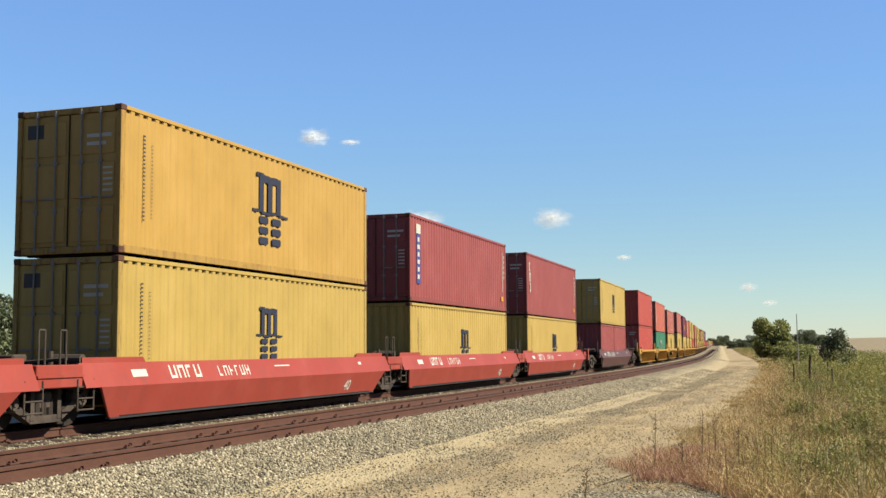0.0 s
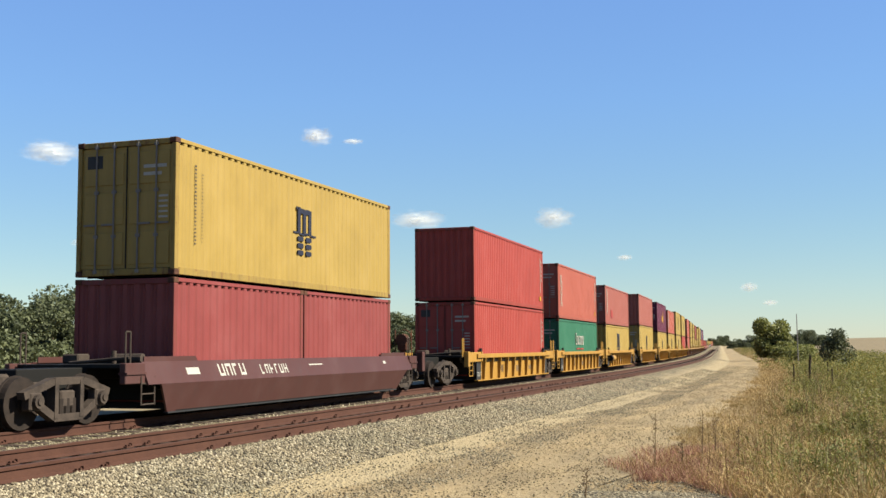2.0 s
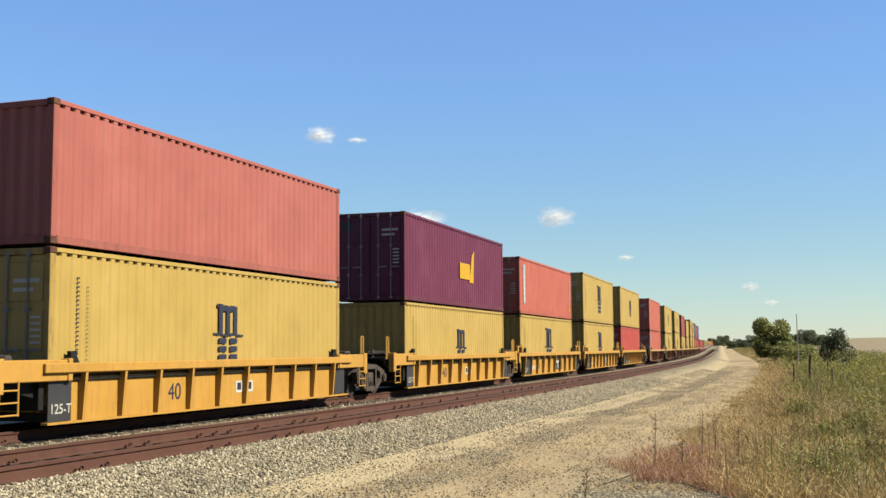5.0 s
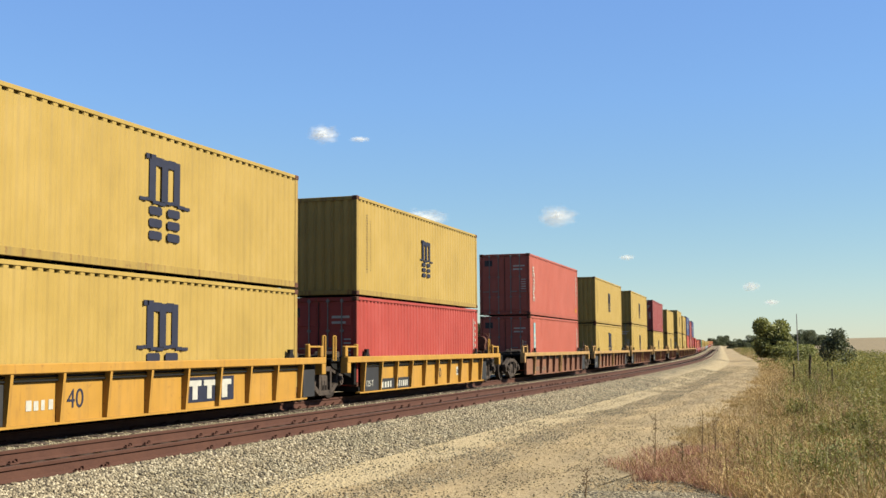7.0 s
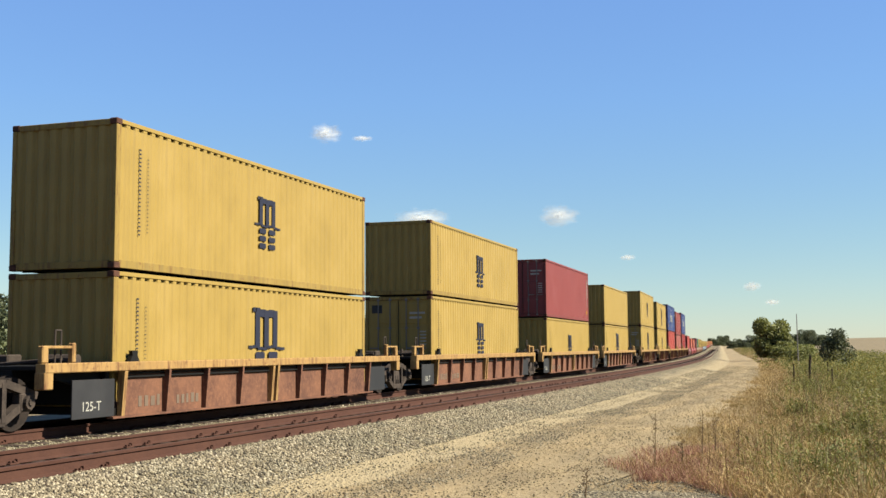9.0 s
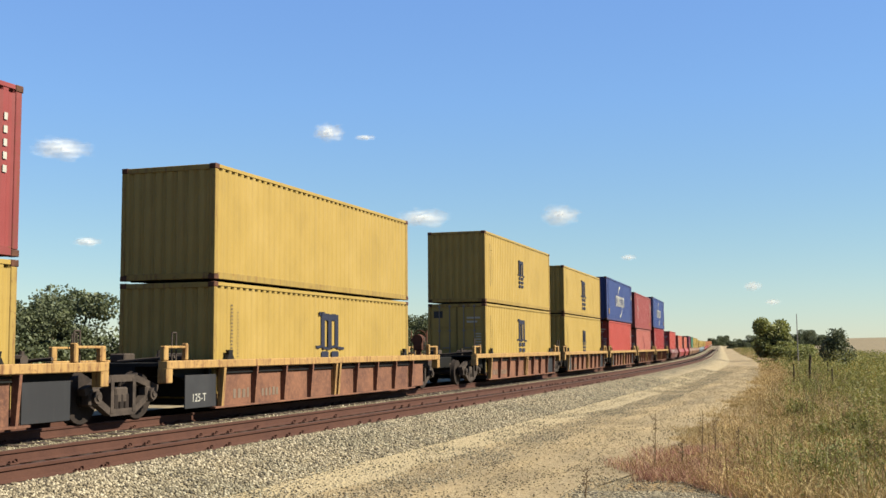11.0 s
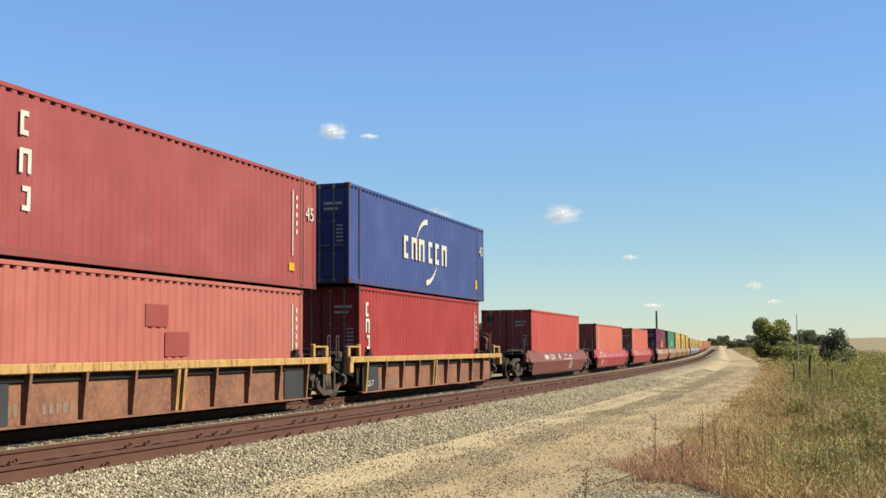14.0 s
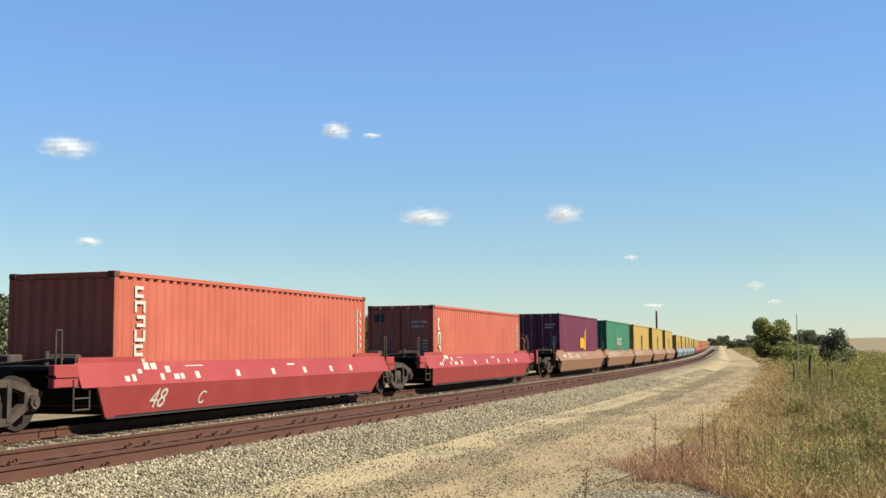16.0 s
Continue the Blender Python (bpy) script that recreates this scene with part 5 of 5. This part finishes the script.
def crown_mesh(name, seed, w, h, count, leaf, mat, low=0.3):
    """A crown of many small leaf clusters round uneven limbs."""
    r = np.random.RandomState(seed)
    lobes = 16
    c = np.stack([(r.rand(lobes) - 0.5) * w * 0.75, (r.rand(lobes) - 0.5) * w * 0.75, h * (low + (0.80 - low) * r.rand(lobes))], 1)
    rad = np.array([w, w, h * 0.8]) * (0.14 + 0.14 * r.rand(lobes))[:, None]
    k = r.randint(0, lobes, count)
    d = r.randn(count, 3)
    d /= np.linalg.norm(d, axis=1)[:, None]
    p = c[k] + d * rad[k] * (0.55 + 0.55 * r.rand(count, 1) ** 0.6)
    n = r.randn(count, 3)
    u = np.cross(n, r.randn(count, 3))
    u /= np.linalg.norm(u, axis=1)[:, None]
    v = np.cross(u, n)
    v /= np.linalg.norm(v, axis=1)[:, None]
    s = (leaf * (0.6 + 0.8 * r.rand(count)))[:, None]
    vt = np.stack([p - u * s, p + v * s * 0.55, p + u * s, p - v * s * 0.55], 1).reshape(-1, 3)
    me = bpy.data.meshes.new(name)
    me.vertices.add(count * 4)
    me.vertices.foreach_set("co", vt.astype(np.float32).ravel())
    me.loops.add(count * 4)
    me.loops.foreach_set("vertex_index", np.arange(count * 4, dtype=np.int32))
    me.polygons.add(count)
    me.polygons.foreach_set("loop_start", np.arange(0, count * 4, 4, dtype=np.int32))
    me.update(calc_edges=True)
    me.materials.append(mat)
    return me, c


def weed_bush(seed, w, h, mat, label):
    """A rounded roadside weed: thin stems and many small leaves."""
    r = np.random.RandomState(seed)
    top = new("weed_bush")
    bm = bmesh.new()
    for k in range(14):
        a, d0 = r.rand() * 6.283, w * 0.45 * r.rand()
        rod(bm, (0, 0, -0.05), (math.cos(a) * d0, math.sin(a) * d0, h * (0.6 + 0.4 * r.rand())), 0.006, 4, 0.003)
    me = bpy.data.meshes.new("stems")
    bm.to_mesh(me)
    bm.free()
    me.materials.append(STALK)
    stems = new("stem", me)
    stems.parent = top
    crown, _ = crown_mesh("leaves", seed, w * 0.8, h * 1.05, 900, 0.030, mat, 0.12)
    leaves = new("crown", crown)
    leaves.parent = top
    return tagged(top, label, "weed", "bushy roadside weeds")


# ---- single plants with an outline of their own ----
def stalk_plant(x, y, h, seed):
    r = random.Random(seed)
    top = new("weed_stalk")

    def stem(bm):
        rod(bm, (0, 0, 0), (0.03, 0.02, h), 0.010, 5, 0.004)
        for k in range(10):
            z = h * (0.25 + 0.07 * k)
            a = r.random() * 6.28
            rod(bm, (0, 0, z), (math.cos(a) * 0.10, math.sin(a) * 0.10, z + 0.10), 0.005, 4, 0.002)
    part("stem", ("stalk_stem", seed), STALK, top, stem)

    def seeds(bm):
        for k in range(34):
            z = h * (0.45 + 0.55 * r.random())
            a, d = r.random() * 6.28, 0.01 + 0.05 * r.random()
            bmesh.ops.create_icosphere(bm, subdivisions=1, radius=0.005 + 0.007 * r.random(), matrix=Matrix.Translation((math.cos(a) * d, math.sin(a) * d, z)))
    part("seed_head", ("stalk_seed", seed), STALK, top, seeds)["kind"] = "stuff"
    top.matrix_basis = pose(x, y, float(ground_z(np.array(x), np.array(y))))
    tagged(top, "dry brown seed stalk standing at the gravel edge", "weed", "seed stalks")


for i, (x, y, h) in enumerate(((11.25, 17.2, 0.95), (11.75, 19.0, 0.9), (11.9, 19.6, 0.75), (10.9, 13.9, 0.45), (12.4, 18.2, 0.7), (11.55, 18.0, 0.5))):
    stalk_plant(x, y, h, 60 + i)


# ---- trees, posts and poles ----
def tree(seed, w, h, count, leaf, mat, label, trunk=0.12, low=0.3):
    top = new("tree")
    me, lobes = crown_mesh("crown", seed, w, h, count, leaf, mat, low)
    crown = new("crown", me)
    crown.parent = top
    bm = bmesh.new()
    rod(bm, (0, 0, -0.2), (0.05 * w, 0, h * 0.35), trunk, 8, trunk * 0.7)
    rod(bm, (0.05 * w, 0, h * 0.35), (0, 0, h * 0.75), trunk * 0.7, 7, trunk * 0.25)
    for c in lobes[:8]:
        rod(bm, (0.03 * w, 0, h * (0.22 + 0.2 * abs(c[0]) / w)), c, trunk * 0.4, 5, trunk * 0.08)
    tm = bpy.data.meshes.new("trunk")
    bm.to_mesh(tm)
    bm.free()
    tm.materials.append(BARK)
    t = new("trunk", tm)
    t.parent = top
    return tagged(top, label, "tree")


def set_on(ob, x, y, turn_deg=0.0, size=1.0, sink=0.0):
    z = float(ground_z(np.array(x), np.array(y)))
    ob.matrix_basis = pose(x, y, z - sink, 0, 0, turn_deg) @ Matrix.Diagonal((size, size, size, 1))


bushy = tree(71, 4.6, 6.0, 9500, 0.19, LEAF_GREEN, "broad bushy green tree beside the tracks", 0.16, 0.08)
set_on(bushy, 5.4, 150.0)
low_bush = tree(72, 3.4, 3.0, 2600, 0.15, LEAF_GREEN, "low green shrub beside a bushy tree", 0.08)
set_on(low_bush, 7.7, 148.0)
small = tree(73, 2.2, 3.45, 4200, 0.08, LEAF_DARK, "small dark green tree on a thin trunk in weeds", 0.05, 0.40)
set_on(small, 13.65, 75.0)
row = [tree(80 + i, 6.5 + i, 6.4 + 0.7 * i, 10000, 0.18, LEAF_DARK, "leafy green tree in a row behind the railway", 0.18, 0.10) for i in range(4)]
rr = random.Random(9)
for k in range(84):
    y = 14 + k * 5.6 + rr.uniform(-2, 2)
    lat = -44 + rr.uniform(-7, 5) - k * 0.2
    x = float(x_at_y(y)) + lat
    if k < 4:
        ob = row[k]
        set_on(ob, x, y, rr.uniform(0, 360), 1.0)
    else:
        ob = copy_thing(row[k % 4], pose(0, 0, 0))
        set_on(ob, x, y, rr.uniform(0, 360), rr.uniform(0.75, 1.15))
    tagged(ob, group="tree row behind the railway")
for k in range(30):
    y = rr.uniform(480, 620)
    d = 1.0 * (k / 29.0)
    px = 1292 + d * 170
    ang = math.atan((px - 784) / 1955.0) - 0.3448
    x = 14.0 + math.tan(ang) * y
    ob = copy_thing(row[k % 4], pose(0, 0, 0))
    set_on(ob, x, y, rr.uniform(0, 360), rr.uniform(0.6, 1.05) * (0.8 if px < 1330 else 1.0), 0.5)
    tagged(ob, "distant dark green tree in a far windbreak", group="far windbreak trees")
for k in range(5):
    ob = copy_thing(row[k % 4], pose(0, 0, 0))
    set_on(ob, -66.0 + k * 1.2 + rr.uniform(-1, 1), 760.0 + k * 9, rr.uniform(0, 360), 0.9)
    tagged(ob, "distant dark tree beside the far end of the line", group="far line trees")


shrub = tree(75, 2.6, 2.2, 1700, 0.12, LEAF_GREEN, "low green shrub among roadside weeds", 0.05, 0.05)
set_on(shrub, float(x_at_y(128.0)) + 15.0, 128.0)
tagged(shrub, group="roadside shrubs")
for k in range(44):
    y = 112 + k * 7.5 + rr.uniform(-3, 3)
    lat = 13.2 + rr.uniform(0, 5) + max(0, (y - 140)) * 0.02
    ob = copy_thing(shrub, pose(0, 0, 0))
    set_on(ob, float(x_at_y(y)) + lat, y, rr.uniform(0, 360), rr.uniform(0.55, 1.15) * (1 + max(0, y - 220) / 320), 0.1)


bushes = [weed_bush(91, 0.9, 0.75, WEED, "bushy olive green weed on the verge"), weed_bush(92, 0.8, 0.6, STRAW, "bushy dry tan weed on the verge"),
          weed_bush(93, 0.7, 0.85, STALK, "bushy withered brown weed on the verge"), weed_bush(94, 1.1, 0.9, LEAF_GREEN, "bushy green weed on the verge")]
for k in range(110):
    y = 17.0 + 62.0 * (k / 110.0) ** 1.3 + rr.uniform(-1, 1)
    lat = rr.uniform(12.0, 14.0 + 0.22 * y)
    kind = rr.choice((0, 0, 1, 1, 1, 0, 3 if y > 38 else 1)) if lat > 13 else 1
    ob = bushes[k] if k < 4 else copy_thing(bushes[kind], pose(0, 0, 0))
    set_on(ob, float(x_at_y(y)) + lat, y, rr.uniform(0, 360), rr.uniform(0.5, 1.0) * (0.7 if lat < 13 else 1.0), 0.03)


def fence_post(x, y, h, r):
    top = new("fence_post", mesh_of(("fence_post", h, r), POST_WOOD, lambda bm: rod(bm, (0, 0, -0.2), (0.02, 0.01, h), r, 8, r * 0.9)))
    top.matrix_basis = pose(x, y, float(ground_z(np.array(x), np.array(y))))
    return tagged(top, "weathered dark wooden fence post in tall grass", "fence post", "fence posts")


for x, y, h, r in ((12.45, 58, 1.30, 0.06), (11.85, 54, 1.15, 0.035), (13.55, 51, 1.05, 0.035), (12.0, 75, 1.25, 0.05), (11.7, 90, 1.25, 0.05), (11.2, 106, 1.3, 0.05), (10.6, 124, 1.3, 0.06), (13.2, 66, 1.1, 0.04), (10.0, 142, 1.3, 0.06)):
    fence_post(x, y, h, r)
mast = new("utility_pole", mesh_of("utility_pole", ROD, lambda bm: rod(bm, (0, 0, -0.3), (0, 0, 4.75), 0.055, 8, 0.03)))
mast.matrix_basis = pose(10.42, 100.0, -0.6)
tagged(mast, "thin grey metal marker pole beside the fence", "pole")
far_pole = new("utility_pole", mesh_of("far_pole", POST_WOOD, lambda bm: (rod(bm, (0, 0, -1.0), (0, 0, 11.5), 0.32, 8, 0.24))))
far_pole.matrix_basis = pose(-32.2, 296.4, -0.5)
tagged(far_pole, "tall dark wooden pole behind the railway", "pole")


# ---- clouds ----
def cloud_material():
    m = bpy.data.materials.new("cloud_vapour")
    m.use_nodes = True
    nt = m.node_tree
    nt.nodes.clear()
    tc = nt.nodes.new("ShaderNodeTexCoord")
    g = nt.nodes.new("ShaderNodeTexGradient")
    g.gradient_type = "SPHERICAL"
    n = nt.nodes.new("ShaderNodeTexNoise")
    n.inputs["Scale"].default_value = 2.6
    n.inputs["Detail"].default_value = 6
    n.inputs["Roughness"].default_value = 0.6
    info = nt.nodes.new("ShaderNodeObjectInfo")
    add = nt.nodes.new("ShaderNodeVectorMath")
    add.operation = "ADD"
    nt.links.new(tc.outputs["Object"], add.inputs[0])
    nt.links.new(info.outputs["Random"], add.inputs[1])
    nt.links.new(tc.outputs["Object"], g.inputs[0])
    nt.links.new(add.outputs[0], n.inputs["Vector"])
    a = nt.nodes.new("ShaderNodeMath")
    a.operation = "MULTIPLY_ADD"
    a.inputs[1].default_value = 1.15
    nt.links.new(n.outputs["Fac"], a.inputs[0])
    b = nt.nodes.new("ShaderNodeMath")
    b.operation = "MULTIPLY_ADD"
    b.inputs[1].default_value = 1.35
    b.inputs[2].default_value = -0.98
    nt.links.new(g.outputs["Fac"], b.inputs[0])
    nt.links.new(b.outputs[0], a.inputs[2])
    cl = nt.nodes.new("ShaderNodeMath")
    cl.operation = "MULTIPLY"
    cl.use_clamp = True
    cl.inputs[1].default_value = 0.50
    nt.links.new(a.outputs[0], cl.inputs[0])
    d = nt.nodes.new("ShaderNodeBsdfDiffuse")
    d.inputs[0].default_value = (0.60, 0.60, 0.58, 1)
    t = nt.nodes.new("ShaderNodeBsdfTranslucent")
    t.inputs[0].default_value = (0.60, 0.60, 0.58, 1)
    # added emission that whitens the clouds in place of scattered sunlight
    glow = nt.nodes.new("ShaderNodeEmission")
    glow.inputs[0].default_value = (0.95, 0.93, 0.86, 1)
    glow.inputs[1].default_value = 0.10
    both = nt.nodes.new("ShaderNodeAddShader")
    m1 = nt.nodes.new("ShaderNodeMixShader")
    nt.links.new(d.outputs[0], m1.inputs[1])
    nt.links.new(t.outputs[0], m1.inputs[2])
    tp = nt.nodes.new("ShaderNodeBsdfTransparent")
    m2 = nt.nodes.new("ShaderNodeMixShader")
    nt.links.new(cl.outputs[0], m2.inputs[0])
    nt.links.new(tp.outputs[0], m2.inputs[1])
    nt.links.new(m1.outputs[0], both.inputs[0])
    nt.links.new(glow.outputs[0], both.inputs[1])
    nt.links.new(both.outputs[0], m2.inputs[2])
    out = nt.nodes.new("ShaderNodeOutputMaterial")
    nt.links.new(m2.outputs[0], out.inputs[0])
    return m


VAPOUR = cloud_material()
CLOUDS = []


def cloud_build(bm):
    for k, (dx, dy) in enumerate(((0.0, -0.1), (0.12, 0.0), (-0.1, 0.1))):
        vs = [[bm.verts.new((-1 + 2 * i / 8, dy + 0.16 * math.cos(i * 1.3 + k) * math.cos(j * 1.1), -1 + 2 * j / 8)) for i in range(9)] for j in range(9)]
        for j in range(8):
            for i in range(8):
                bm.faces.new((vs[j][i], vs[j][i + 1], vs[j + 1][i + 1], vs[j + 1][i]))


def cloud(px, py, w, h, drift):
    """A small fair-weather cloud 2600 m away, seen at that place in the view; drift is its sideways way in the clip."""
    dist = 2600.0
    f = 1955.0
    def place(p, q):
        return VIEW @ Vector(((p - 784) / f * dist, (441 - q) / f * dist, -dist))
    top = new("cloud", mesh_of("cloud", VAPOUR, cloud_build))
    top.scale = (w / f * dist / 2, w / f * dist / 2, h / f * dist / 2)
    tagged(top, "small white fair-weather cloud in blue sky", "cloud", "small clouds")
    CLOUDS.append((top, place(px, py), place(px + drift[0], py + drift[1])))


for spec in ((556, 243, 84, 52, (38, -12)), (620, 252, 52, 16, (38, -12)), (978, 386, 100, 56, (20, -8)), (742, 390, 140, 52, (14, -6)), (90, 270, 150, 66, (30, -10)), (1104, 456, 40, 16, (12, 0)),
             (1324, 509, 46, 26, (12, -3)), (1362, 536, 40, 16, (8, -2)), (1150, 541, 60, 14, (6, 0)), (150, 430, 70, 26, (8, -3))):
    cloud(*spec)


# ---- what moves ----
def motions():
    for thing in MOVING:
        ob, s0, z = thing[:3]
        shift = thing[3] if len(thing) > 3 else 0.0
        walk(ob, [(float(t), line_pose(s0 - SPEED * t, z, shift)) for t in range(17)])
    for ob, a, b in CLOUDS:
        toward = math.degrees(math.atan2(-(a.x - EYE.x), a.y - EYE.y))
        walk(ob, [(0.0, pose(a.x, a.y, a.z, 0, 0, toward)), (16.0, pose(b.x, b.y, b.z, 0, 0, toward))])


motions()
